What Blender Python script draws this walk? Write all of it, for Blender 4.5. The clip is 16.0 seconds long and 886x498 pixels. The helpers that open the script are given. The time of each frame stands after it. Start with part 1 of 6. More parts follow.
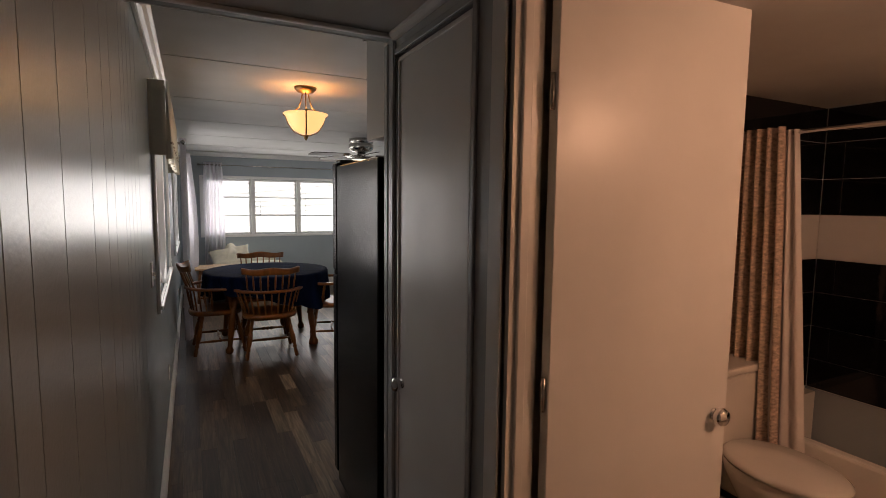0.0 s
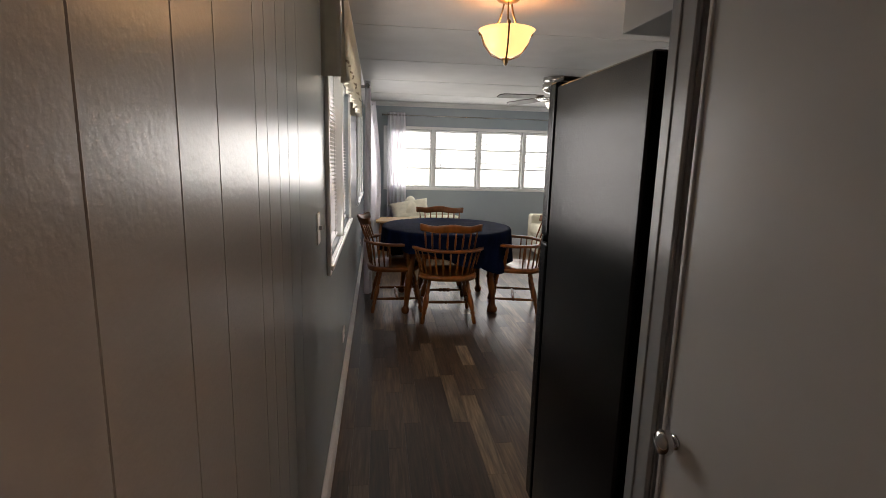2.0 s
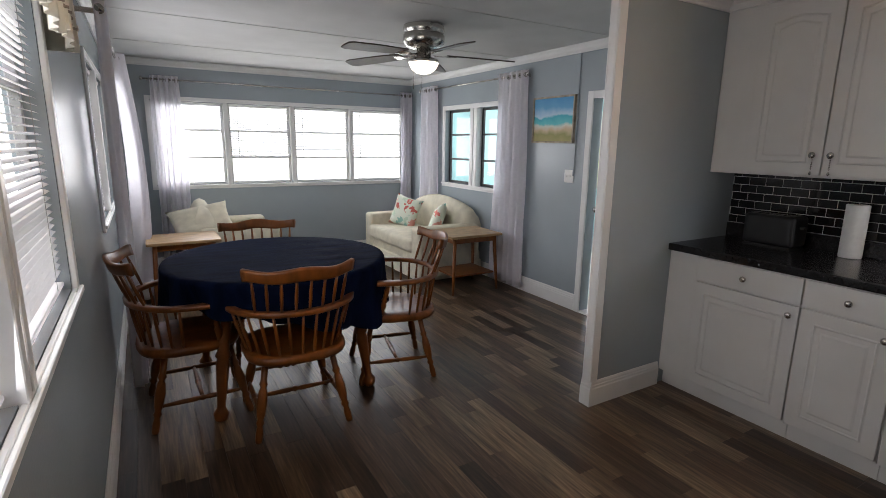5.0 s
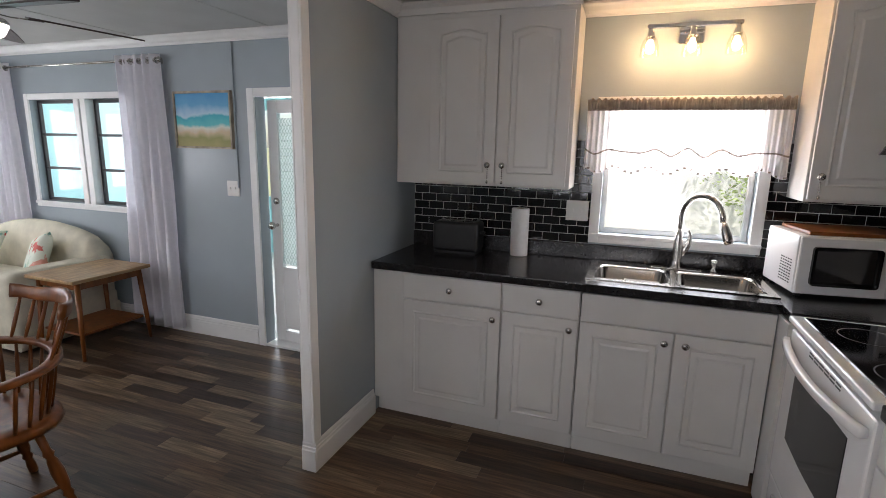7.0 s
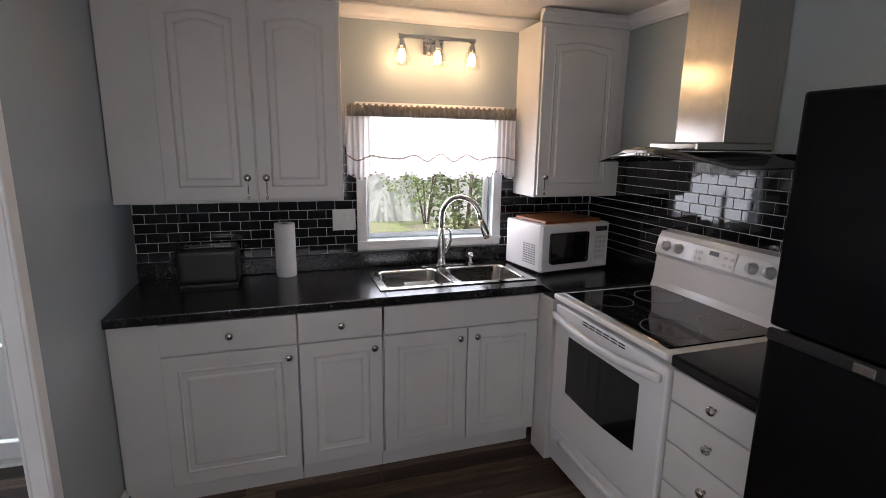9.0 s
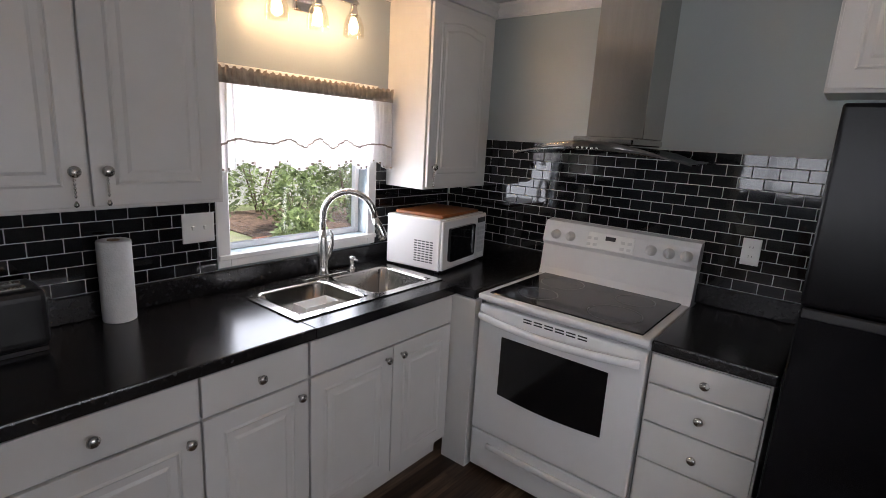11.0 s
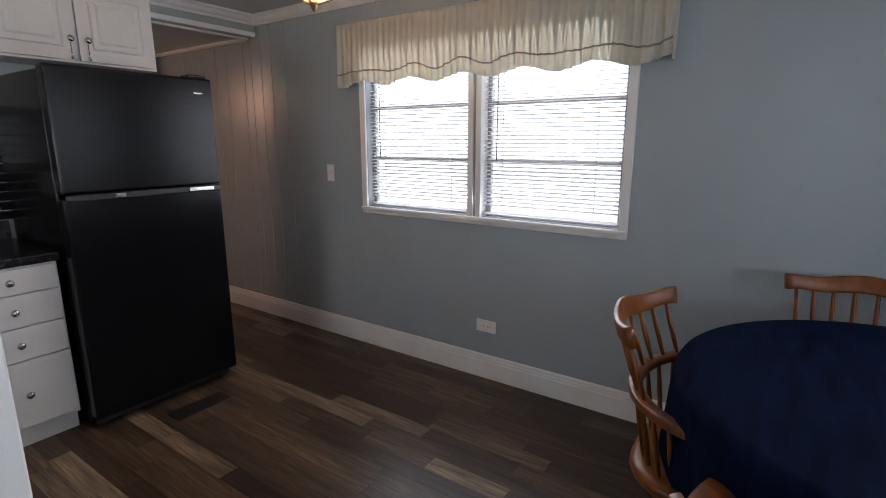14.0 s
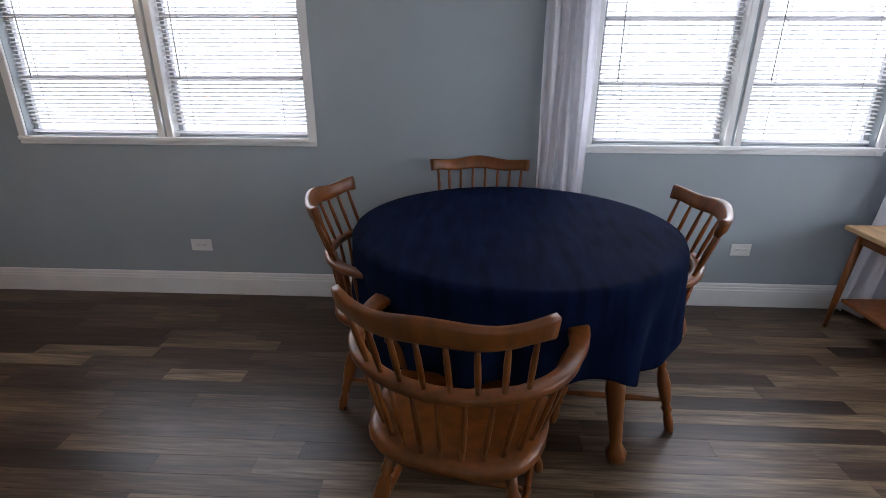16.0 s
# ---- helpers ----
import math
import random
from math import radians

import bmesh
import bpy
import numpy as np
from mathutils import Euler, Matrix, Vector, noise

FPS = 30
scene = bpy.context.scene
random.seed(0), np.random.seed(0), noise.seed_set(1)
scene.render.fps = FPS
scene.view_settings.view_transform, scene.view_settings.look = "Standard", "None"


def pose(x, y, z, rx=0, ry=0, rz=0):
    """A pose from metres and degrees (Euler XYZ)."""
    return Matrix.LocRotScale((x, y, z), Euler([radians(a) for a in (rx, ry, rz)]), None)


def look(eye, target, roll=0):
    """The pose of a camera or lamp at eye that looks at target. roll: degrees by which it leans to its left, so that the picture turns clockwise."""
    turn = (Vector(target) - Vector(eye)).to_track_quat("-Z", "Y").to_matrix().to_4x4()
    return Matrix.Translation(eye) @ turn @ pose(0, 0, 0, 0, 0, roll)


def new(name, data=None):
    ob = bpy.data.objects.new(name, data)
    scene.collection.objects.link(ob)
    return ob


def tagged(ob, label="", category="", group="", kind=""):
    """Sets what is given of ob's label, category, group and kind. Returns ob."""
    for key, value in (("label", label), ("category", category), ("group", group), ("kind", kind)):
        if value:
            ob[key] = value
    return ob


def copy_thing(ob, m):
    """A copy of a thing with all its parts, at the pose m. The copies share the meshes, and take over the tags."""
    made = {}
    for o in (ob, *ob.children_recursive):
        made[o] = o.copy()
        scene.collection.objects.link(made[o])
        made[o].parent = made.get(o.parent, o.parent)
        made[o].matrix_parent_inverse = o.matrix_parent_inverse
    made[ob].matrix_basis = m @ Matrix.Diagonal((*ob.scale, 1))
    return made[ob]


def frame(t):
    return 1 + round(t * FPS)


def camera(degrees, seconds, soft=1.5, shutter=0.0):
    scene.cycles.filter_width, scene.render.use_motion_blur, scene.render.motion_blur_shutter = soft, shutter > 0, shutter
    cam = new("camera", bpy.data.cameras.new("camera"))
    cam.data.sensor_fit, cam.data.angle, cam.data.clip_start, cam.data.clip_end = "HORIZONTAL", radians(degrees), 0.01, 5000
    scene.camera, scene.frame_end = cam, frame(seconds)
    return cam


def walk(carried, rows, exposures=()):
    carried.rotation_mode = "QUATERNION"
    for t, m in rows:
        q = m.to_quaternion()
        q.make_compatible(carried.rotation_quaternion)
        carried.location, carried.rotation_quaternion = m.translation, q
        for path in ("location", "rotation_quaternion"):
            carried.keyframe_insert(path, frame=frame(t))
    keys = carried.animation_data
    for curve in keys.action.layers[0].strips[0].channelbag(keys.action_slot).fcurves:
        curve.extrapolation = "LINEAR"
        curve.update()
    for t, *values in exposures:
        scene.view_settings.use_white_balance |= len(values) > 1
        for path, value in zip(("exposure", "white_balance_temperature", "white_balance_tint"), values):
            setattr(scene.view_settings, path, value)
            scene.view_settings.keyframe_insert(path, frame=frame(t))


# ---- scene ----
cam = camera(82.7, 16.0, soft=0.6)
PATH = [
    (0, (0.171, -1.922, 1.546), (1.064, -0.142, 1.36), 0.7),
    (0.5, (0.166, -1.882, 1.554), (0.72, 0.031, 1.367), 1.2),
    (1, (0.198, -1.72, 1.52), (0.521, 0.242, 1.306), 1.3),
    (1.5, (0.217, -1.457, 1.504), (0.478, 0.507, 1.231), 1.6),
    (2, (0.217, -1.128, 1.465), (0.476, 0.823, 1.105), 1.5),
    (2.5, (0.222, -0.782, 1.461), (0.486, 1.159, 1.054), 1.6),
    (3, (0.205, -0.424, 1.458), (0.507, 1.51, 1.047), 1.2),
    (5.3, (0.261, 0.871, 1.479), (1.401, 2.463, 1.069), 1.2),
    (5.5, (0.288, 0.953, 1.48), (1.519, 2.475, 1.071), 1.4),
    (6, (0.408, 1.067, 1.497), (1.831, 2.41, 1.082), 1.0),
    (6.5, (0.481, 1.183, 1.499), (2.139, 2.228, 1.101), 1.2),
    (7, (0.515, 1.299, 1.529), (2.357, 1.973, 1.138), 1.2),
    (7.5, (0.561, 1.412, 1.564), (2.497, 1.718, 1.166), 0.9),
    (8, (0.616, 1.543, 1.59), (2.573, 1.514, 1.176), 0.9),
    (8.5, (0.674, 1.717, 1.609), (2.603, 1.384, 1.198), 0.9),
    (9, (0.72, 1.901, 1.611), (2.582, 1.296, 1.202), 0.8),
    (9.2, (0.74, 1.983, 1.609), (2.566, 1.272, 1.206), 0.8),
    (11.3, (1.693, 2.555, 1.595), (2.762, 0.918, 1.175), 2.2),
    (11.5, (1.779, 2.605, 1.602), (2.733, 0.895, 1.194), 1.2),
    (12, (1.995, 2.67, 1.62), (2.537, 0.79, 1.203), 1.1),
    (12.5, (2.131, 2.813, 1.604), (2.151, 0.853, 1.203), 0.9),
    (13, (2.21, 3.02, 1.514), (1.622, 1.148, 1.131), 0.4),
    (13.5, (2.322, 3.266, 1.472), (1.148, 1.699, 1.064), 0.1),
    (14, (2.498, 3.408, 1.419), (0.886, 2.303, 0.996), 0.0),
    (14.5, (2.644, 3.463, 1.398), (0.837, 2.789, 0.869), 0.2),
    (15, (2.683, 3.561, 1.403), (0.83, 3.159, 0.768), 0.2),
    (15.5, (2.756, 3.601, 1.399), (0.898, 3.372, 0.697), 0.2),
    (16, (2.844, 3.632, 1.417), (0.977, 3.546, 0.705), 0.2),
]
walk(cam, [(t, look(eye, target, roll)) for t, eye, target, roll in PATH], [(0, -0.44, 7200, 18), (0.5, -0.15, 7200, 16), (1.5, -0.1, 7300, 17), (3.0, 0.2, 6900, 16), (5.5, -0.06, 6600, 16), (7.0, 0.12, 6500, 17), (8.5, -0.13, 6350, 19), (9.0, -0.13, 6300, 19), (11.5, 0.1, 6250, 18), (12.5, 0.05, 6150, 18), (13.0, 0.15, 6150, 17), (13.5, 0.3, 6150, 17), (14.5, 0.08, 6100, 17), (15.0, 0.05, 6050, 17), (16, 0.25, 6050, 17)])

# ---------- world and light ----------
world = bpy.data.worlds.new("sky")
scene.world = world
world.use_nodes = True
wn = world.node_tree
sky = wn.nodes.new("ShaderNodeTexSky")
sky.sky_type, sky.sun_disc = "NISHITA", False
sky.sun_elevation, sky.sun_rotation = radians(58), radians(250)
wn.nodes["Background"].inputs[1].default_value = 0.15
wn.links.new(sky.outputs[0], wn.nodes["Background"].inputs[0])


def lamp(name, kind, energy, color, m, **more):
    data = bpy.data.lights.new(name, kind)
    data.energy, data.color = energy, color
    ob = new(name, data)
    ob.matrix_world = m
    return ob, data


ob, sun = lamp("sun", "SUN", 5.0, (1, 0.95, 0.87), look((-6, -2.5, 12), (0, 0, 0)))
sun.angle = radians(0.5)


def window_light(name, eye, target, w, h, energy, color=(0.93, 0.97, 1.0)):
    """Daylight that stands in a window's opening."""
    ob, data = lamp(name, "AREA", energy, color, look(eye, target))
    data.shape, data.size, data.size_y = "RECTANGLE", w, h
    return ob


W, YE, HC = 3.52, 7.2, 2.31       # room width, end wall, ceiling
HP = 2.17                          # passage ceiling
HX = 0.88                          # passage width
YB = -3.2                          # wall behind the walk's start

window_light("daylight_dining_window", (0.045, 1.9, 1.49), (1, 1.9, 1.4), 1.55, 0.95, 10)
window_light("daylight_living_window", (0.045, 5.11, 1.48), (1, 5.11, 1.4), 1.55, 0.95, 14)
window_light("daylight_end_window", (1.88, YE - 0.04, 1.42), (1.88, YE - 2, 1.3), 2.9, 0.85, 26)
window_light("daylight_kitchen_window", (W + 0.012, 1.066, 1.42), (W - 1, 1.075, 1.3), 0.71, 0.66, 11)
window_light("daylight_porch", (W + 2.6, 5.2, 1.6), (W, 5.2, 1.4), 4.0, 1.2, 120)


# ---------- materials ----------
def mat(name, color, rough=0.5, metal=0.0, var=0.08, scale=6.0, bump=0.0, bscale=60.0, color2=None, coat=0.0, stretch=None, spec=0.5, rvar=0.08):
    m = bpy.data.materials.new(name)
    m.use_nodes = True
    nt = m.node_tree
    b = nt.nodes["Principled BSDF"]
    b.inputs["Roughness"].default_value, b.inputs["Metallic"].default_value = rough, metal
    b.inputs["Coat Weight"].default_value = coat
    b.inputs["Specular IOR Level"].default_value = spec
    tc = nt.nodes.new("ShaderNodeTexCoord")
    src = tc.outputs["Object"]
    if stretch:
        mp = nt.nodes.new("ShaderNodeMapping")
        mp.inputs["Scale"].default_value = stretch
        nt.links.new(src, mp.inputs[0])
        src = mp.outputs[0]
    n1 = nt.nodes.new("ShaderNodeTexNoise")
    n1.inputs["Scale"].default_value, n1.inputs["Detail"].default_value = scale, 6
    nt.links.new(src, n1.inputs["Vector"])
    ramp = nt.nodes.new("ShaderNodeValToRGB")
    c2 = color2 or tuple(max(0, c * (1 - 2 * var)) for c in color)
    c1 = tuple(min(1, c * (1 + var)) for c in color)
    ramp.color_ramp.elements[0].color, ramp.color_ramp.elements[1].color = (*c2, 1), (*c1, 1)
    ramp.color_ramp.elements[0].position, ramp.color_ramp.elements[1].position = 0.3, 0.7
    nt.links.new(n1.outputs[0], ramp.inputs[0])
    nt.links.new(ramp.outputs[0], b.inputs["Base Color"])
    if rvar:
        mr = nt.nodes.new("ShaderNodeMapRange")
        mr.inputs["To Min"].default_value, mr.inputs["To Max"].default_value = max(0.02, rough - rvar), min(1, rough + rvar)
        n3 = nt.nodes.new("ShaderNodeTexNoise")
        n3.inputs["Scale"].default_value, n3.inputs["Detail"].default_value = scale * 2.3, 4
        nt.links.new(src, n3.inputs["Vector"])
        nt.links.new(n3.outputs[0], mr.inputs[0])
        nt.links.new(mr.outputs[0], b.inputs["Roughness"])
    if bump:
        n2 = nt.nodes.new("ShaderNodeTexNoise")
        n2.inputs["Scale"].default_value, n2.inputs["Detail"].default_value = bscale, 5
        nt.links.new(src, n2.inputs["Vector"])
        bp = nt.nodes.new("ShaderNodeBump")
        bp.inputs["Strength"].default_value, bp.inputs["Distance"].default_value = bump, 0.004
        nt.links.new(n2.outputs[0], bp.inputs["Height"])
        nt.links.new(bp.outputs[0], b.inputs["Normal"])
    return m


def random_tone(m, low, high):
    """Each object of the material gets its own tone between low and high."""
    nt = m.node_tree
    b = nt.nodes["Principled BSDF"]
    link = b.inputs["Base Color"].links[0]
    src = link.from_socket
    info = nt.nodes.new("ShaderNodeObjectInfo")
    r = nt.nodes.new("ShaderNodeMapRange")
    r.inputs["To Min"].default_value, r.inputs["To Max"].default_value = low, high
    nt.links.new(info.outputs["Random"], r.inputs[0])
    mx = nt.nodes.new("ShaderNodeMix")
    mx.data_type, mx.blend_type = "RGBA", "MULTIPLY"
    mx.inputs[0].default_value = 1
    nt.links.new(src, mx.inputs[6])
    nt.links.new(r.outputs[0], mx.inputs[7])
    nt.links.new(mx.outputs[2], b.inputs["Base Color"])
    return m


def glow(name, color, strength):
    m = bpy.data.materials.new(name)
    m.use_nodes = True
    b = m.node_tree.nodes["Principled BSDF"]
    b.inputs["Base Color"].default_value = (*color, 1)
    b.inputs["Emission Color"].default_value = (*color, 1)
    b.inputs["Emission Strength"].default_value = strength
    b.inputs["Roughness"].default_value = 0.3
    return m


def glassy(name, color=(1, 1, 1), rough=0.0, alpha=0.12):
    m = bpy.data.materials.new(name)
    m.use_nodes = True
    nt = m.node_tree
    out = nt.nodes["Material Output"]
    tr, gl, mix = nt.nodes.new("ShaderNodeBsdfTransparent"), nt.nodes.new("ShaderNodeBsdfGlossy"), nt.nodes.new("ShaderNodeMixShader")
    tr.inputs[0].default_value = (*color, 1)
    gl.inputs["Roughness"].default_value = max(0.02, rough)
    mix.inputs[0].default_value = alpha
    nt.links.new(tr.outputs[0], mix.inputs[1])
    nt.links.new(gl.outputs[0], mix.inputs[2])
    nt.links.new(mix.outputs[0], out.inputs[0])
    return m


def sheer(name, color, through_part):
    m = mat(name, color, rough=0.9, var=0.04, scale=30, bump=0.25, bscale=400)
    nt = m.node_tree
    b, out = nt.nodes["Principled BSDF"], nt.nodes["Material Output"]
    tl, mix = nt.nodes.new("ShaderNodeBsdfTranslucent"), nt.nodes.new("ShaderNodeMixShader")
    tl.inputs[0].default_value = (*color, 1)
    mix.inputs[0].default_value = through_part
    nt.links.new(b.outputs[0], mix.inputs[1])
    nt.links.new(tl.outputs[0], mix.inputs[2])
    nt.links.new(mix.outputs[0], out.inputs[0])
    return m


M_WALL = mat("blue_grey_paint", (0.35, 0.40, 0.43), 0.26, var=0.02, scale=3, bump=0.13, bscale=90, rvar=0.01)
M_HALL = mat("grey_gloss_panel_paint", (0.42, 0.44, 0.45), 0.24, var=0.02, scale=3, bump=0.14, bscale=70, rvar=0.01)
# Same blue-grey paint, with warm lamplight put into a lighter, less blue colour.
M_KWALL = mat("blue_grey_paint_lamplit", (0.38, 0.425, 0.425), 0.4, rvar=0.02, var=0.02, scale=3, bump=0.12, bscale=90)
M_TRIM = mat("white_trim_paint", (0.78, 0.78, 0.77), 0.35, var=0.03, scale=5, bump=0.05, bscale=120)
M_CEIL = mat("white_ceiling_panel", (0.58, 0.58, 0.57), 0.75, spec=0.25, var=0.03, scale=4, bump=0.1, bscale=140)
M_CAB = mat("white_cabinet_foil", (0.62, 0.61, 0.59), 0.36, var=0.025, scale=4, bump=0.03, bscale=100)
M_DOOR = mat("white_door_paint", (0.80, 0.80, 0.79), 0.32, var=0.03, scale=3, bump=0.05, bscale=60)
M_COUNTER = mat("black_laminate_counter", (0.014, 0.013, 0.014), 0.22, var=0.35, scale=60, bump=0.03, bscale=200, rvar=0.04)
M_GROUT = mat("light_grout", (0.62, 0.62, 0.60), 0.8, var=0.1, scale=40)
M_TILE = random_tone(mat("black_glazed_tile", (0.008, 0.008, 0.009), 0.045, var=0.3, scale=12, bump=0.05, bscale=22, rvar=0.015), 0.7, 1.5)
M_BLACK = mat("black_appliance_steel", (0.004, 0.004, 0.005), 0.17, var=0.1, scale=20, bump=0.10, bscale=300, spec=0.2, rvar=0.02)
M_BLACKP = mat("black_plastic", (0.012, 0.012, 0.013), 0.4, var=0.2, scale=20, bump=0.05)
M_ENAMEL = mat("white_enamel", (0.70, 0.70, 0.70), 0.2, var=0.02, scale=5)
M_GLASSBLK = mat("black_ceramic_glass", (0.006, 0.006, 0.007), 0.08, var=0.2, scale=30, rvar=0.03)
M_STEEL = mat("brushed_steel", (0.52, 0.50, 0.47), 0.18, metal=1, var=0.03, scale=8, bump=0.02, bscale=60, stretch=(10, 10, 0.6), rvar=0.04)
M_CHROME = mat("polished_chrome", (0.78, 0.78, 0.78), 0.1, metal=1, var=0.03, scale=9, rvar=0.04)
M_NICKEL = mat("brushed_nickel", (0.55, 0.53, 0.5), 0.25, metal=1, var=0.05, scale=9)
M_BRONZE = mat("bronze_lamp_metal", (0.30, 0.19, 0.09), 0.32, metal=1, var=0.2, scale=14)
M_MAPLE = mat("honey_maple_wood", (0.195, 0.060, 0.0115), 0.33, var=0.2, scale=7, bump=0.03, bscale=60, spec=0.35, rvar=0.04, stretch=(3, 3, 0.6))
M_OAK = mat("light_oak_top", (0.40, 0.25, 0.12), 0.4, var=0.2, scale=7, bump=0.05, stretch=(6, 1, 6))
M_CLOTH = mat("navy_tablecloth", (0.0045, 0.0098, 0.033), 0.85, var=0.25, scale=4, bump=0.3, bscale=500, spec=0.03, stretch=(1, 6, 1))
M_SOFA = mat("cream_slipcover", (0.62, 0.58, 0.46), 0.9, var=0.08, scale=10, bump=0.35, bscale=220)
M_FLORAL = mat("floral_cushion_print", (0.75, 0.72, 0.62), 0.9, var=0.05, scale=11, bump=0.3, bscale=300)
M_CURTAIN = sheer("white_sheer_curtain", (0.93, 0.92, 0.95), 0.55)
M_VALANCE = sheer("cream_striped_valance", (0.72, 0.69, 0.60), 0.35)
M_SHEERK = sheer("white_cafe_curtain", (0.94, 0.92, 0.91), 0.68)
M_TAUPE = mat("taupe_band_fabric", (0.34, 0.29, 0.24), 0.9, var=0.15, scale=30, bump=0.3, bscale=300)
M_BLIND = sheer("white_blind_slat", (0.90, 0.90, 0.92), 0.66)
M_GLASS = glassy("window_glass", alpha=0.06)
M_TEAL = mat("turquoise_porch_paint", (0.42, 0.72, 0.73), 0.6, var=0.05, scale=4, bump=0.1)
M_PLATE = mat("white_plastic_plate", (0.76, 0.76, 0.74), 0.4, var=0.03, scale=10)
M_PORC = mat("white_porcelain", (0.80, 0.78, 0.75), 0.12, var=0.02, scale=5)
M_PAPER = mat("paper_towel", (0.8, 0.8, 0.79), 0.95, var=0.03, scale=40, bump=0.4, bscale=160)
M_BULB = glow("warm_bulb", (1.0, 0.70, 0.36), 22)
M_BOWL = glow("amber_glass_bowl", (1.0, 0.60, 0.24), 1.5)
M_FANLAMP = glow("white_glass_bowl", (1.0, 0.93, 0.82), 2.2)
M_WALNUT = mat("dark_fan_blade_wood", (0.04, 0.022, 0.016), 0.35, var=0.3, scale=10, stretch=(1, 8, 8))
M_BATHWALL = mat("cream_bathroom_paint", (0.68, 0.62, 0.54), 0.45, var=0.03, scale=4)


def plank_material():
    """Wood-look vinyl: each strip takes its own tone, with long grain over it."""
    m = mat("brown_grey_vinyl_plank", (0.98, 0.98, 0.98), 0.34, var=0.0, scale=3.6, bump=0.04, bscale=9, spec=0.42, color2=(0.32, 0.29, 0.27), stretch=(26, 1.3, 1), rvar=0.09)
    nt = m.node_tree
    b = nt.nodes["Principled BSDF"]
    grain = b.inputs["Base Color"].links[0].from_socket
    info, tone = nt.nodes.new("ShaderNodeObjectInfo"), nt.nodes.new("ShaderNodeValToRGB")
    tone.color_ramp.elements[0].color, tone.color_ramp.elements[1].color = (0.040, 0.023, 0.014, 1), (0.255, 0.180, 0.112, 1)
    for pos, c in ((0.2, (0.063, 0.036, 0.021)), (0.42, (0.096, 0.061, 0.038)), (0.62, (0.126, 0.075, 0.042)), (0.82, (0.176, 0.120, 0.073))):
        tone.color_ramp.elements.new(pos).color = (*c, 1)
    nt.links.new(info.outputs["Random"], tone.inputs[0])
    cloud = nt.nodes.new("ShaderNodeTexNoise")
    cloud.inputs["Scale"].default_value, cloud.inputs["Detail"].default_value = 1.0, 5
    cloud.inputs["Roughness"].default_value = 0.62
    geo, shift, size = nt.nodes.new("ShaderNodeNewGeometry"), nt.nodes.new("ShaderNodeVectorMath"), nt.nodes.new("ShaderNodeVectorMath")
    size.operation, shift.operation = "MULTIPLY", "ADD"
    size.inputs[1].default_value = (34, 2.6, 1)
    hop = nt.nodes.new("ShaderNodeMath")
    hop.operation = "MULTIPLY"
    hop.inputs[1].default_value = 40
    nt.links.new(info.outputs["Random"], hop.inputs[0])
    nt.links.new(geo.outputs["Position"], size.inputs[0])
    nt.links.new(size.outputs[0], shift.inputs[0])
    nt.links.new(hop.outputs[0], shift.inputs[1])
    nt.links.new(shift.outputs[0], cloud.inputs["Vector"])
    mr = nt.nodes.new("ShaderNodeMapRange")
    mr.inputs["From Min"].default_value, mr.inputs["From Max"].default_value = 0.30, 0.70
    mr.inputs["To Min"].default_value, mr.inputs["To Max"].default_value = 0.42, 1.75
    nt.links.new(cloud.outputs[0], mr.inputs[0])
    a, c = nt.nodes.new("ShaderNodeMix"), nt.nodes.new("ShaderNodeMix")
    for k in (a, c):
        k.data_type, k.blend_type = "RGBA", "MULTIPLY"
        k.inputs[0].default_value = 1
    nt.links.new(grain, a.inputs[6])
    nt.links.new(tone.outputs[0], a.inputs[7])
    nt.links.new(a.outputs[2], c.inputs[6])
    nt.links.new(mr.outputs[0], c.inputs[7])
    nt.links.new(c.outputs[2], b.inputs["Base Color"])
    return m


M_PLANK = plank_material()
M_UNDER = mat("dark_plank_joint", (0.05, 0.035, 0.025), 0.8)


# ---------- mesh helpers ----------
def box(bm, x0, x1, y0, y1, z0, z1, bevel=0.0, seg=1):
    r = bmesh.ops.create_cube(bm, size=1)
    vs = r["verts"]
    for v in vs:
        v.co = Vector(((x0 + x1) / 2 + v.co.x * (x1 - x0), (y0 + y1) / 2 + v.co.y * (y1 - y0), (z0 + z1) / 2 + v.co.z * (z1 - z0)))
    if bevel:
        es = list({e for v in vs for e in v.link_edges})
        bmesh.ops.bevel(bm, geom=es, offset=bevel, segments=seg, affect="EDGES", profile=0.6)
    return bm


def boxm(*a, bevel=0.0, seg=1):
    return box(bmesh.new(), *a, bevel=bevel, seg=seg)


def lathe(bm, prof, n=20, m=None):
    """Turns a profile of (radius, height) round the z axis."""
    rings = []
    for r, z in prof:
        rings.append([bm.verts.new((max(r, 1e-4) * math.cos(2 * math.pi * i / n), max(r, 1e-4) * math.sin(2 * math.pi * i / n), z)) for i in range(n)])
    fs = []
    for a, b in zip(rings, rings[1:]):
        for i in range(n):
            fs.append(bm.faces.new((a[i], a[(i + 1) % n], b[(i + 1) % n], b[i])))
    fs.append(bm.faces.new(rings[0][::-1]))
    fs.append(bm.faces.new(rings[-1]))
    for f in fs:
        f.smooth = True
    if m is not None:
        bmesh.ops.transform(bm, matrix=m, verts=[v for r in rings for v in r])
    return bm


def axis_matrix(p0, p1):
    d = Vector(p1) - Vector(p0)
    return Matrix.Translation(p0) @ d.to_track_quat("Z", "Y").to_matrix().to_4x4(), d.length


def turned(bm, p0, p1, prof, n=10):
    """A turned stick from p0 to p1; prof: (part of the length, radius)."""
    m, ln = axis_matrix(p0, p1)
    return lathe(bm, [(r, s * ln) for s, r in prof], n, m)


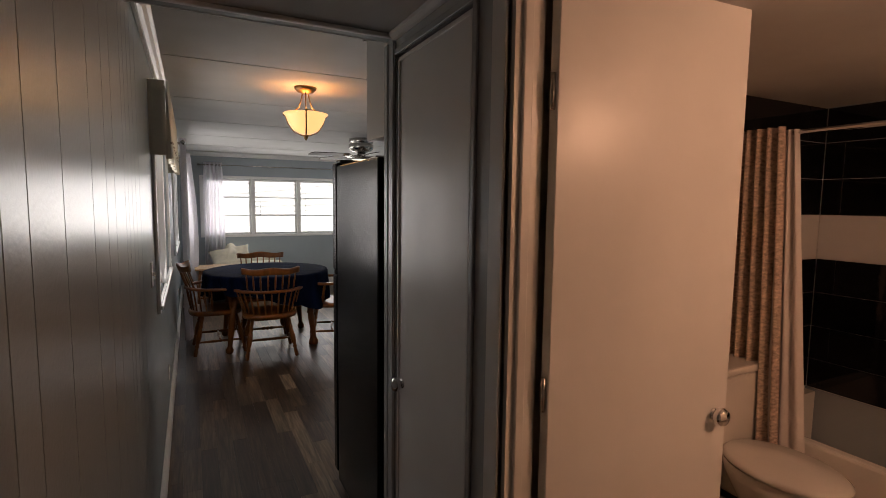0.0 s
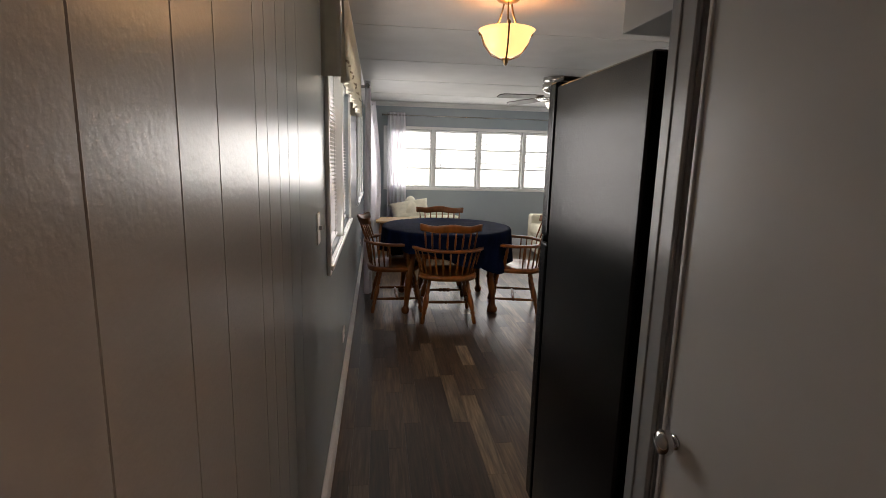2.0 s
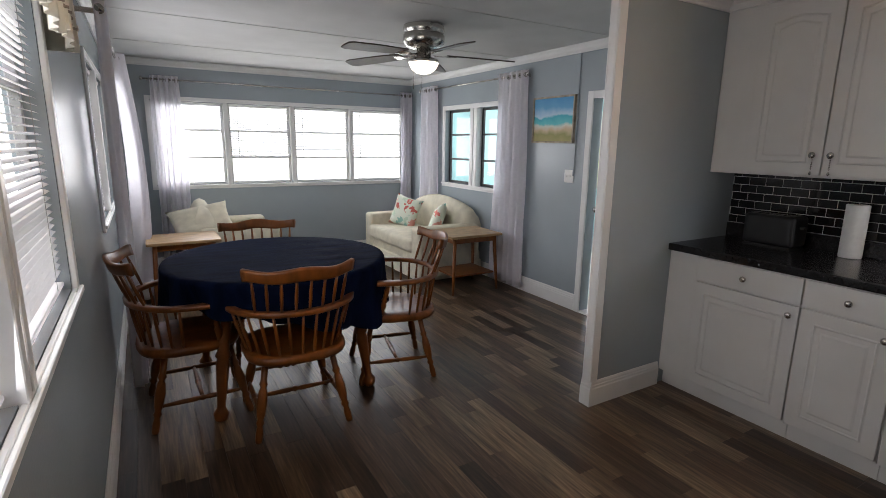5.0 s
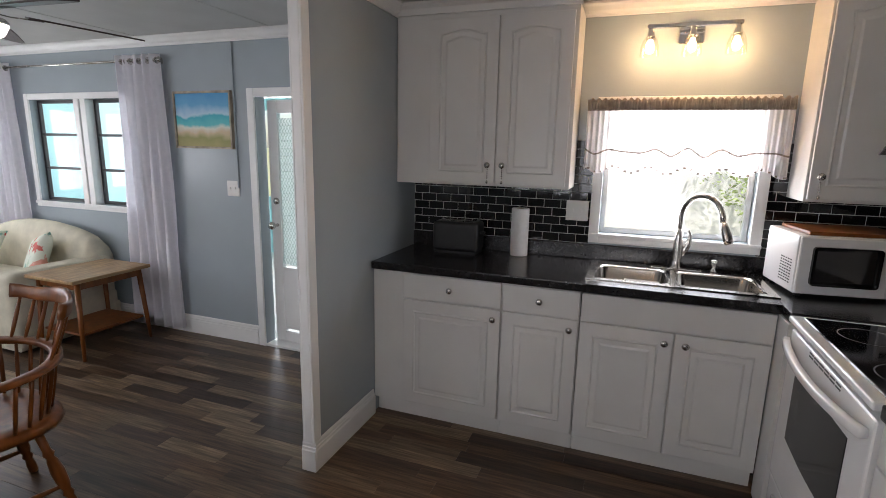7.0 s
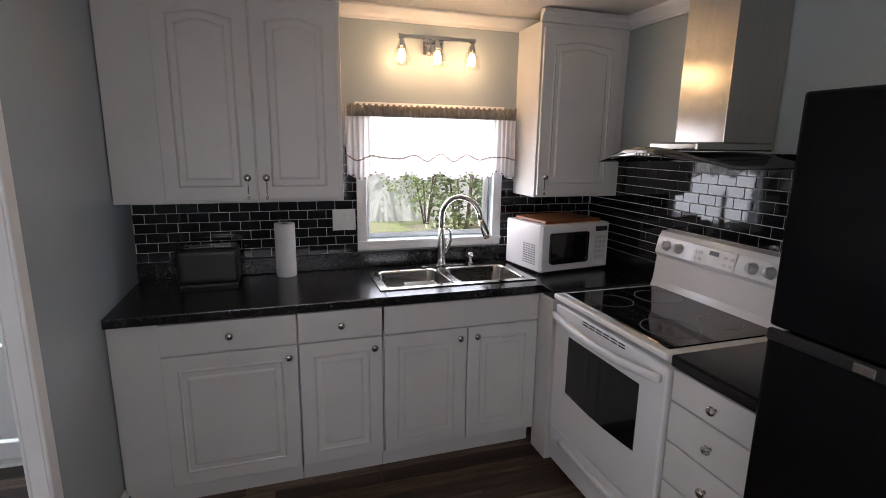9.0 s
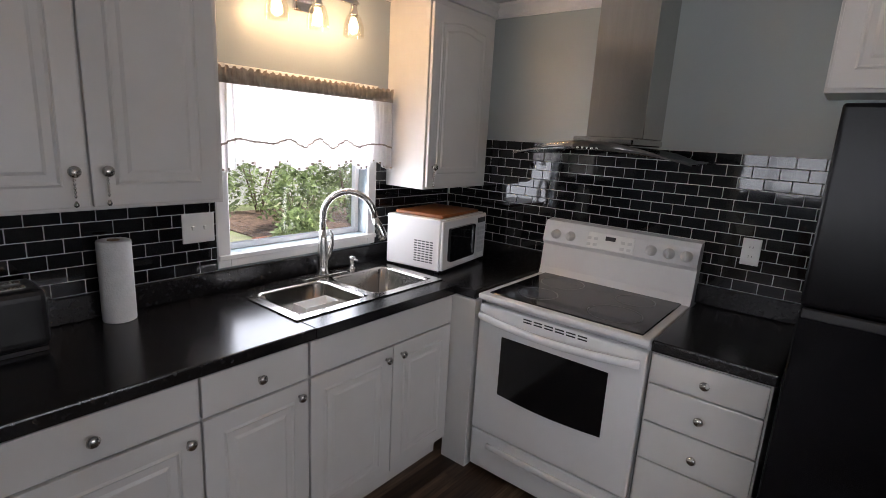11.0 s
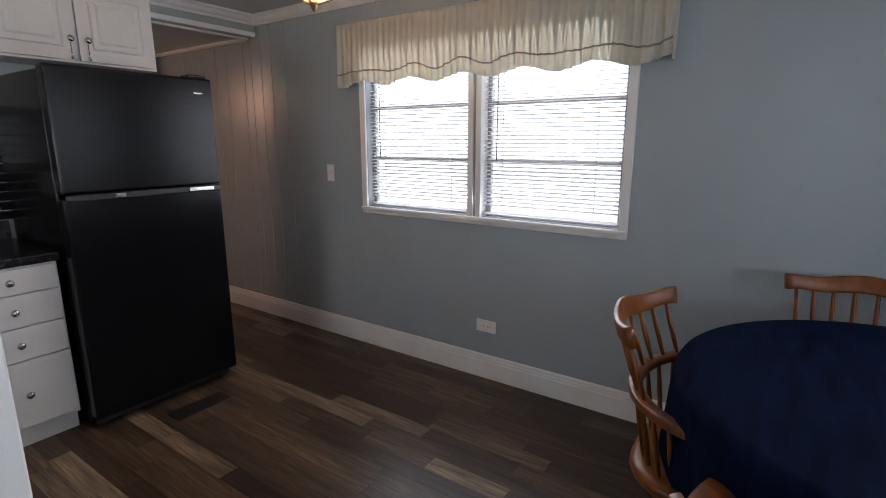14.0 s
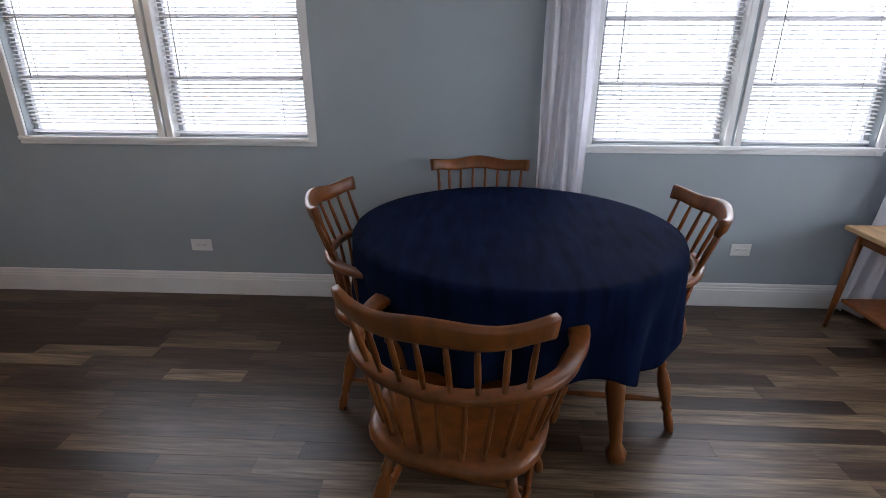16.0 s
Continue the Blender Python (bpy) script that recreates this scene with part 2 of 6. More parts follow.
def rod(bm, p0, p1, r, n=10):
    return turned(bm, p0, p1, [(0, r), (1, r)], n)


def sweep(bm, pts, w, h, up=(0, 0, 1), round_=False, n=8, closed_ends=True):
    """A bar of the given width and height along the points; w and h may be lists."""
    pts = [Vector(p) for p in pts]
    up = Vector(up)
    rings = []
    for i, p in enumerate(pts):
        d = (pts[min(i + 1, len(pts) - 1)] - pts[max(i - 1, 0)]).normalized()
        side = d.cross(up)
        side = side.normalized() if side.length > 1e-5 else Vector((1, 0, 0))
        u = side.cross(d).normalized()
        ww = w[i] if isinstance(w, (list, tuple)) else w
        hh = h[i] if isinstance(h, (list, tuple)) else h
        if round_:
            ring = [p + side * (ww / 2 * math.cos(2 * math.pi * k / n)) + u * (hh / 2 * math.sin(2 * math.pi * k / n)) for k in range(n)]
        else:
            c = 0.28
            ring = []
            for a, b in ((-1, -1 + c), (-1 + c, -1), (1 - c, -1), (1, -1 + c), (1, 1 - c), (1 - c, 1), (-1 + c, 1), (-1, 1 - c)):
                ring.append(p + side * (a * ww / 2) + u * (b * hh / 2))
        rings.append([bm.verts.new(q) for q in ring])
    k = len(rings[0])
    for a, b in zip(rings, rings[1:]):
        for i in range(k):
            f = bm.faces.new((a[i], a[(i + 1) % k], b[(i + 1) % k], b[i]))
            f.smooth = True
    if closed_ends:
        bm.faces.new(rings[0][::-1])
        bm.faces.new(rings[-1])
    return bm


def sheet(bm, nu, nv, fn):
    """A smooth grid of points fn(u, v), u and v from 0 to 1."""
    g = [[bm.verts.new(fn(i / nu, j / nv)) for j in range(nv + 1)] for i in range(nu + 1)]
    for i in range(nu):
        for j in range(nv):
            f = bm.faces.new((g[i][j], g[i + 1][j], g[i + 1][j + 1], g[i][j + 1]))
            f.smooth = True
    return bm


def finish(name, bm, material, smooth=False):
    bmesh.ops.recalc_face_normals(bm, faces=bm.faces)
    me = bpy.data.meshes.new(name)
    if smooth:
        for f in bm.faces:
            f.smooth = True
    bm.to_mesh(me)
    bm.free()
    me.materials.append(material)
    return me


def part(name, bm, material, parent, label="", m=None, smooth=False):
    ob = new(name, finish(name, bm, material, smooth))
    ob.parent = parent
    if m is not None:
        ob.matrix_basis = m
    return tagged(ob, label) if label else ob


def thing(name, label, category, m=None, group="", kind=""):
    ob = new(name)
    if m is not None:
        ob.matrix_basis = m
    return tagged(ob, label, category, group, kind)


def solo(name, bm, material, label, category, kind="", group="", m=None, smooth=False):
    ob = new(name, finish(name, bm, material, smooth))
    if m is not None:
        ob.matrix_basis = m
    return tagged(ob, label, category, group, kind)


def structure(name, bm, material, label, category="wall"):
    return solo(name, bm, material, label, category, "structure")


def thicken(ob, t, offset=0.0):
    md = ob.modifiers.new("thickness", "SOLIDIFY")
    md.thickness, md.offset = t, offset
    return ob


# ---------- walls ----------
def wall_mesh(u0, u1, z0, z1, t, holes=(), grooves=(), gw=0.004, gd=0.003):
    """A wall in the plane y = 0 seen from -y, from u0 to u1, t thick behind, with openings (u0, u1, z0, z1) and upright grooves."""
    bm = bmesh.new()
    us = {u0, u1}
    zs = {z0, z1}
    for a, b, c, d in holes:
        us |= {a, b}
        zs |= {c, d}
    for g in grooves:
        us |= {g - gw / 2, g + gw / 2}
    us, zs = sorted(us), sorted(zs)
    cache = {}

    def vert(x, y, z):
        k = (round(x, 5), round(y, 5), round(z, 5))
        if k not in cache:
            cache[k] = bm.verts.new((x, y, z))
        return cache[k]

    def quad(*ps):
        vs = [vert(*p) for p in ps]
        if len(set(vs)) == 4 and not bm.faces.get(vs):
            bm.faces.new(vs)

    def solid(i, j):
        if not (0 <= i < len(us) - 1 and 0 <= j < len(zs) - 1):
            return False
        cu, cz = (us[i] + us[i + 1]) / 2, (zs[j] + zs[j + 1]) / 2
        return not any(a < cu < b and c < cz < d for a, b, c, d in holes)

    def depth(i):
        if not 0 <= i < len(us) - 1:
            return 0
        cu = (us[i] + us[i + 1]) / 2
        return gd if any(abs(cu - g) < gw / 2 for g in grooves) else 0

    for i in range(len(us) - 1):
        for j in range(len(zs) - 1):
            if not solid(i, j):
                continue
            a, b, c, d = us[i], us[i + 1], zs[j], zs[j + 1]
            f = depth(i)
            quad((a, f, c), (b, f, c), (b, f, d), (a, f, d))
            quad((a, t, c), (a, t, d), (b, t, d), (b, t, c))
            if not solid(i - 1, j):
                quad((a, f, c), (a, f, d), (a, t, d), (a, t, c))
            elif depth(i - 1) != f:
                g = depth(i - 1)
                quad((a, f, c), (a, f, d), (a, g, d), (a, g, c))
            if not solid(i + 1, j):
                quad((b, f, c), (b, t, c), (b, t, d), (b, f, d))
            if not solid(i, j - 1):
                quad((a, f, c), (a, t, c), (b, t, c), (b, f, c))
            if not solid(i, j + 1):
                quad((a, f, d), (b, f, d), (b, t, d), (a, t, d))
    return bm




def put_wall(name, bm, material, label, x=0.0, y=0.0, facing="-y"):
    """facing: the way the front looks. u runs along x for -y and +y, along y for +x and -x."""
    if facing == "+x":
        bmesh.ops.transform(bm, matrix=Matrix(((0, -1, 0, x), (1, 0, 0, y), (0, 0, 1, 0), (0, 0, 0, 1))), verts=bm.verts)
    elif facing == "-x":
        bmesh.ops.transform(bm, matrix=Matrix(((0, 1, 0, x), (1, 0, 0, y), (0, 0, 1, 0), (0, 0, 0, 1))), verts=bm.verts)
    elif facing == "+y":
        bmesh.ops.transform(bm, matrix=Matrix(((1, 0, 0, x), (0, -1, 0, y), (0, 0, 1, 0), (0, 0, 0, 1))), verts=bm.verts)
    else:
        bmesh.ops.transform(bm, matrix=Matrix.Translation((x, y, 0)), verts=bm.verts)
    return structure(name, bm, material, label)


def moulding(bm, p0, p1, inward, top, prof):
    """A profile of (out from the wall, down from the top) drawn along the wall from p0 to p1."""
    p0, p1, inward = Vector((*p0, top)), Vector((*p1, top)), Vector((*inward, 0))
    a = [bm.verts.new(p0 + inward * o - Vector((0, 0, d))) for o, d in prof]
    b = [bm.verts.new(p1 + inward * o - Vector((0, 0, d))) for o, d in prof]
    k = len(prof)
    for i in range(k):
        bm.faces.new((a[i], a[(i + 1) % k], b[(i + 1) % k], b[i]))
    bm.faces.new(a[::-1])
    bm.faces.new(b)
    return bm


CROWN = [(0.002, 0.002), (0.055, 0.002), (0.055, 0.014), (0.042, 0.024), (0.030, 0.044), (0.016, 0.056), (0.014, 0.07), (0.002, 0.07)]
BASE = [(0.002, 0.0), (0.006, 0.0), (0.010, 0.010), (0.010, 0.022), (0.014, 0.026), (0.014, 0.038), (0.018, 0.044), (0.018, 0.148), (0.002, 0.148)]


# ---------- the setting ----------
GL = [-2.9, -2.66, -2.5, -2.24, -2.02, -1.86, -1.62, -1.41, -1.27, -1.17, -0.98, -0.72, -0.53, -0.385, -0.16, -0.068, 0.05, 0.17, 0.33]
put_wall("wall_west", wall_mesh(YB, YE + 0.1, 0, HC, 0.1, [(1.095, 2.742, 0.987, 1.935), (4.317, 5.83, 0.97, 1.925)], GL), M_WALL,
         "glossy blue-grey panelled outer wall with two double windows", facing="+x")
put_wall("wall_north", wall_mesh(0, W, 0, HC, 0.1, [(0.36, 3.40, 0.965, 1.89)]), M_WALL, "blue-grey end wall with a row of four windows", y=YE, facing="-y")
put_wall("wall_east", wall_mesh(-2.6, YE + 0.1, 0, HC, 0.1, [(0.687, 1.445, 1.07, 1.77), (3.06, 3.84, 0.0, 1.86), (4.98, 6.25, 1.0, 1.87)]), M_WALL,
         "blue-grey outer wall with kitchen window, porch door and porch windows", x=W, facing="-x")
put_wall("wall_kitchen", wall_mesh(HX + 0.0, W, 0, HC, 0.09), M_KWALL, "blue-grey wall behind stove and refrigerator in a lamplit tint", y=0.0, facing="+y")
put_wall("wall_passage", wall_mesh(YB, -0.09, 0, HC, 0.09, [(-0.69, -0.105, 0.0, 2.09), (-1.72, -0.868, 0.0, 2.14)]), M_HALL, "grey passage wall with closet door and bathroom opening", x=HX, facing="-x")
put_wall("wall_south", wall_mesh(0, HX, 0, HC, 0.1), M_HALL, "grey wall closing the passage", y=YB, facing="+y")
put_wall("wall_bathroom_south", wall_mesh(HX + 0.09, W, 0, HC, 0.1), M_BATHWALL, "cream bathroom wall", y=-2.5, facing="+y")
put_wall("wall_closet", wall_mesh(HX + 0.09, 1.55, 0, HC, 0.02), M_BATHWALL, "cream wall between closet and bathroom", y=-0.80, facing="+y")
put_wall("wall_closet_back", wall_mesh(-0.80, -0.09, 0, HC, 0.02), M_BATHWALL, "cream wall behind the closet", x=1.55, facing="-x")

structure("floor_base", boxm(-0.1, W + 0.1, YB - 0.1, YE + 0.1, -0.12, -0.006), M_UNDER, "dark base under the plank floor", "floor")
structure("ceiling", boxm(-0.1, W + 0.1, 0.0, YE + 0.1, HC, HC + 0.1), M_CEIL, "white panelled ceiling", "ceiling")
structure("ceiling_passage", boxm(-0.1, W + 0.1, YB - 0.1, -0.09, HP, HC + 0.1), M_CEIL, "white passage ceiling", "ceiling")
bm = bmesh.new()
for y in (1.22, 2.44, 3.66, 4.88, 6.1):
    box(bm, 0.06, W - 0.06, y - 0.010, y + 0.010, HC - 0.003, HC + 0.002)
structure("ceiling_battens", bm, M_CEIL, "flat white strips over the ceiling joints", "trim")
structure("wall_header", boxm(-0.0, HX, -0.088, -0.001, HP - 0.004, HC), M_KWALL, "grey header over the passage opening", "wall")
bm = bmesh.new()
box(bm, 0.002, HX, -0.001, 0.011, HP - 0.006, HP + 0.026, bevel=0.003)
box(bm, 0.002, HX, -0.10, -0.078, HP - 0.018, HP - 0.003, bevel=0.003)
structure("trim_passage_opening", bm, M_TRIM, "white strips round the passage opening", "trim")

# partition between kitchen and living room
SX, SY, ST = 2.343, 2.600, 0.04
structure("wall_partition", boxm(SX, W - 0.002, SY, SY + ST, 0, HC), M_WALL, "short blue-grey partition beside the counter")
bm = bmesh.new()
box(bm, SX - 0.014, SX + 0.045, SY - 0.012, SY - 0.001, 0.15, HC - 0.004, bevel=0.003)
box(bm, SX - 0.014, SX - 0.001, SY - 0.001, SY + ST + 0.001, 0.15, HC - 0.004, bevel=0.002)
box(bm, SX - 0.014, SX + 0.045, SY + ST + 0.001, SY + ST + 0.012, 0.15, HC - 0.004, bevel=0.003)
structure("trim_partition", bm, M_TRIM, "white corner boards on the partition end", "trim")

crowns = bmesh.new()
for p0, p1, inw in (((0, 0.02), (0, YE), (1, 0)), ((0.0, YE), (W, YE), (0, -1)), ((W, SY + ST), (W, YE), (-1, 0)), ((W, 0.0), (W, 2.58), (-1, 0)), ((HX, 0.0), (W, 0.0), (0, 1)),
                    ((SX, SY), (W, SY), (0, -1)), ((SX, SY + ST), (W, SY + ST), (0, 1)), ((0, 0.012), (HX, 0.012), (0, 1))):
    moulding(crowns, p0, p1, inw, HC, CROWN)
for x, sx in ((0, 1), (HX, -1)):
    moulding(crowns, (x, YB), (x, -0.10), (sx, 0), HP, [(0.002, 0.001), (0.03, 0.001), (0.028, 0.012), (0.014, 0.022), (0.002, 0.024)])
structure("crown_moulding", crowns, M_TRIM, "white crown moulding round the ceiling", "trim")
bases = bmesh.new()
for p0, p1, inw in (((0, YB), (0, YE), (1, 0)), ((0.0, YE), (W, YE), (0, -1)), ((W, 3.905), (W, YE), (-1, 0)), ((SX, SY), (2.93, SY), (0, -1)),
                    ((SX, SY - 0.018), (SX, SY + ST + 0.018), (-1, 0)), ((SX, SY + ST), (W, SY + ST), (0, 1)), ((HX, YB), (HX, -1.80), (-1, 0))):
    moulding(bases, p0, p1, inw, 0.15, [(o, d) for o, d in BASE])
structure("baseboard", bases, M_TRIM, "white ribbed baseboard along the walls", "trim")


# ---------- windows and blinds ----------
def orient(facing, x, y):
    return {"+x": Matrix(((0, -1, 0, x), (1, 0, 0, y), (0, 0, 1, 0), (0, 0, 0, 1))),
            "-x": Matrix(((0, 1, 0, x), (1, 0, 0, y), (0, 0, 1, 0), (0, 0, 0, 1))),
            "+y": Matrix(((1, 0, 0, x), (0, -1, 0, y), (0, 0, 1, 0), (0, 0, 0, 1))),
            "-y": Matrix(((1, 0, 0, x), (0, 1, 0, y), (0, 0, 1, 0), (0, 0, 0, 1)))}[facing]


M_SASHDARK = mat("dark_bronze_sash", (0.03, 0.03, 0.032), 0.45, var=0.2)
M_ALU = mat("grey_aluminium_sash", (0.40, 0.40, 0.41), 0.4, metal=0.3, var=0.06)
M_CORD = mat("grey_blind_cord", (0.35, 0.35, 0.35), 0.7)


def framed(bm, u0, u1, z0, z1, w, y0, y1, bevel=0.003):
    box(bm, u0, u0 + w, y0, y1, z0, z1, bevel=bevel)
    box(bm, u1 - w, u1, y0, y1, z0, z1, bevel=bevel)
    box(bm, u0 + w, u1 - w, y0 + 0.001, y1 - 0.001, z0, z0 + w, bevel=bevel)
    box(bm, u0 + w, u1 - w, y0 + 0.001, y1 - 0.001, z1 - w, z1, bevel=bevel)
    return bm


def window(name, m, label, u0, u1, z0, z1, units, sash=None, trim=0.045, rails=2, mull=0.05):
    """An awning window: casing round the opening u0..u1, z0..z1, units with rails and panes."""
    win = thing(name, label, "window", m, kind="structure")
    part("casing", framed(bmesh.new(), u0 - trim, u1 + trim, z0 - trim, z1 + trim, trim, -0.018, -0.001), M_TRIM, win)
    part("window_sill", boxm(u0 - trim, u1 + trim, -0.03, -0.018, z0 - 0.022, z0, bevel=0.003), M_TRIM, win)
    step = (u1 - u0) / units
    for i in range(1, units):
        c = u0 + step * i
        if mull < 0.08:
            part("mullion", boxm(c - mull / 2, c + mull / 2, -0.016, 0.09, z0 + 0.001, z1 - 0.001, bevel=0.003), M_TRIM, win)
            continue
        # two casings side by side with the wall showing between them
        for sx in (-1, 1):
            a, b = sorted((c + sx * 0.009, c + sx * mull / 2))
            part("mullion", boxm(a, b, -0.017, 0.09, z0 - trim + 0.001, z1 - 0.001, bevel=0.003), M_TRIM, win)
        part("mullion_gap", boxm(c - 0.0085, c + 0.0085, -0.004, 0.088, z0 + 0.001, z1 - 0.001), M_WALL, win)
    for i in range(units):
        a = u0 + step * i + (mull / 2 if i else 0) + 0.001
        b = u0 + step * (i + 1) - (mull / 2 if i < units - 1 else 0) - 0.001
        bm = framed(bmesh.new(), a, b, z0 + 0.001, z1 - 0.001, 0.026, 0.055, 0.085)
        part("window_frame", bm, sash or M_TRIM, win)
        for k in range(1, rails + 1):
            z = z0 + (z1 - z0) * k / (rails + 1)
            part("rail", boxm(a + 0.026, b - 0.026, 0.052, 0.084, z - 0.011, z + 0.011, bevel=0.003), sash or M_TRIM, win)
        for k in range(rails + 1):
            za, zb = z0 + (z1 - z0) * k / (rails + 1), z0 + (z1 - z0) * (k + 1) / (rails + 1)
            p = part("pane", boxm(a + 0.02, b - 0.02, 0.068, 0.072, za + 0.008, zb - 0.008), M_GLASS, win)
            p.visible_shadow = False
    return win


def blind(m, u0, u1, z1, drop, label, group):
    """A slatted blind that hangs drop metres below z1."""
    b = thing("window_blind", label, "blind", m, group)
    part("headrail", boxm(u0, u1, 0.012, 0.046, z1 - 0.03, z1, bevel=0.004), M_BLIND, b)
    me = finish("slat", slat_mesh(u1 - u0), M_BLIND)
    n = int((drop - 0.06) / 0.0215)
    for i in range(n):
        s = new("slat", me)
        s.parent = b
        s.matrix_basis = pose((u0 + u1) / 2, 0.03, z1 - 0.045 - i * 0.0215, 16, 0, 0)
    part("bottom_rail", boxm(u0, u1, 0.016, 0.044, z1 - drop, z1 - drop + 0.014, bevel=0.003), M_BLIND, b)
    for c in (u0 + 0.12, u1 - 0.12):
        part("cord", boxm(c - 0.0012, c + 0.0012, 0.017, 0.0185, z1 - drop + 0.01, z1 - 0.03), M_CORD, b)
    rodz = z1 - min(0.62, drop + 0.1)
    part("wand", rod(bmesh.new(), (u0 + 0.09, 0.008, z1 - 0.03), (u0 + 0.09, 0.004, rodz), 0.0035, 6), M_CORD, b)
    return b


def slat_mesh(w):
    bm = bmesh.new()
    pts = [(-0.0125, -0.0012), (0, 0.0008), (0.0125, -0.0012), (0.0125, -0.0004), (0, 0.0016), (-0.0125, -0.0004)]
    a = [bm.verts.new((-w / 2, y, z)) for y, z in pts]
    b = [bm.verts.new((w / 2, y, z)) for y, z in pts]
    for i in range(6):
        bm.faces.new((a[i], a[(i + 1) % 6], b[(i + 1) % 6], b[i]))
    bm.faces.new(a[::-1])
    bm.faces.new(b)
    return bm


WM = orient("+x", 0, 0)
window("window_1", WM, "white double awning window with raised sill by the dining table", 1.095, 2.742, 0.987, 1.935, 2, sash=M_ALU, mull=0.09)
window("window_2", WM, "white double awning window in the living room", 4.317, 5.83, 0.97, 1.925, 2, sash=M_ALU, mull=0.09)
for u0, u1, z0 in ((1.112, 1.866, 0.992), (1.962, 2.725, 0.992), (4.334, 5.022, 0.975), (5.124, 5.813, 0.975)):
    blind(WM, u0, u1, 1.920, 1.920 - z0 - 0.012, "white slatted blind lowered over the window", "blinds of the side windows")
NM = orient("-y", 0, YE)
window("window_3", NM, "white row of four awning windows in the end wall", 0.36, 3.40, 0.965, 1.89, 4)
for i, d in enumerate((0.30, 0.60, 0.52, 0.56)):
    u = 0.36 + 0.76 * i
    blind(NM, u + 0.035, u + 0.725, 1.885, d, "white slatted blind partly raised in the end window", "blinds of the end windows")
EM = orient("-x", W, 0)
window("window_4", EM, "double porch window with dark sashes and white casing", 4.98, 6.25, 1.0, 1.87, 2, sash=M_SASHDARK, trim=0.05, mull=0.14)
window("window_5", EM, "white single-pane kitchen window over the sink", 0.687, 1.445, 1.07, 1.77, 1, rails=0, trim=0.055)


# ---------- doors ----------
def lever(parent, x, y, z, sx):
    k = part("door_handle", rod(bmesh.new(), (x, y, z), (x, y + sx * 0.03, z), 0.011), M_CHROME, parent, "chrome door knob")
    part("knob", lathe(bmesh.new(), [(0.013, 0.010), (0.026, 0.018), (0.029, 0.028), (0.023, 0.040), (0.004, 0.045)], 18,
                       Matrix.Translation((x, y, z)) @ Matrix.Rotation(radians(-90 * sx), 4, "X")), M_CHROME, k, smooth=True)
    part("rosette", lathe(bmesh.new(), [(0.019, 0.0), (0.019, 0.003), (0.013, 0.007)], 18,
                          Matrix.Translation((x, y, z)) @ Matrix.Rotation(radians(-90 * sx), 4, "X")), M_CHROME, k, smooth=True)


PM = orient("-x", HX, 0)
door = thing("door_1", "closed grey-white closet door with chrome knob", "door", PM, kind="structure")
part("leaf", boxm(-0.684, -0.111, 0.004, 0.038, 0.012, 2.082, bevel=0.003), M_DOOR, door)
bm = framed(bmesh.new(), -0.674, -0.121, 0.04, 2.072, 0.012, -0.003, 0.0045, bevel=0.002)
part("panel_moulding", bm, M_DOOR, door)
bm = bmesh.new()
for u0, u1, d in ((-0.100, -0.030, 0.010), (-0.098, -0.086, 0.014), (-0.040, -0.004, 0.014)):
    box(bm, u0, u1, -d, -0.001, 0, HP - 0.026, bevel=0.002)
box(bm, -0.712, -0.690, -0.011, -0.001, 0, 2.112, bevel=0.002)
box(bm, -0.6895, -0.1005, -0.010, -0.001, 2.090, 2.112, bevel=0.002)
part("casing", bm, M_HALL, door)
part("hinge", boxm(-0.694, -0.684, -0.006, 0.003, 1.80, 1.90, bevel=0.001), M_HALL, door)
lever(door, -0.165, 0.004, 0.845, -1)

door = thing("door_2", "open white bathroom door with chrome knob", "door", pose(HX + 0.102, -0.888, 0, 0, 0, -2.5), kind="structure")
part("leaf", boxm(0.0, 0.685, -0.034, 0.0, 0.012, 2.125, bevel=0.003), M_DOOR, door)
lever(door, 0.628, -0.034, 0.90, -1)
for z in (0.25, 1.05, 1.82):
    part("hinge", rod(bmesh.new(), (-0.006, -0.02, z - 0.045), (-0.006, -0.02, z + 0.045), 0.007, 8), M_NICKEL, door)
jamb = bmesh.new()
for a, d in ((0.0, 0.014), (0.045, 0.018)):
    framed(jamb, -1.792 + a * 1.0, -0.796 - a * 1.0, -0.09, 2.163 - a * 0.3, 0.070 - a * 1.0, -d, -0.001)
structure("trim_bathroom_door", jamb, M_TRIM, "white casing round the bathroom opening", "trim").matrix_basis = PM
jamb = bmesh.new()
box(jamb, -1.719, -1.705, -0.001, 0.091, 0, 2.139)
box(jamb, -0.883, -0.869, -0.001, 0.086, 0, 2.139)
box(jamb, -0.895, -0.884, 0.020, 0.046, 0, 2.139, bevel=0.002)
structure("jamb_bathroom_door", jamb, M_TRIM, "white jambs of the bathroom opening", "trim").matrix_basis = PM

door = thing("door_3", "white half-glazed porch door standing slightly ajar", "door", pose(W + 0.03, 3.08, 0, 0, 0, 0) @ pose(0, 0, 0, 0, 0, -6.5), kind="structure")
# leaf in the local plane x = 0, from the hinge along +y
leaf = bmesh.new()
framed(leaf, 0, 0.74, 0.02, 1.845, 0.09, -0.02, 0.02)
box(leaf, 0.09, 0.65, -0.018, 0.018, 0.13, 0.62, bevel=0.003)
bmesh.ops.transform(leaf, matrix=orient("-x", 0, 0), verts=leaf.verts)
part("leaf", leaf, M_DOOR, door)
M_LOUVRE = sheer("obscured_louvre_glass", (0.86, 0.90, 0.88), 0.6)


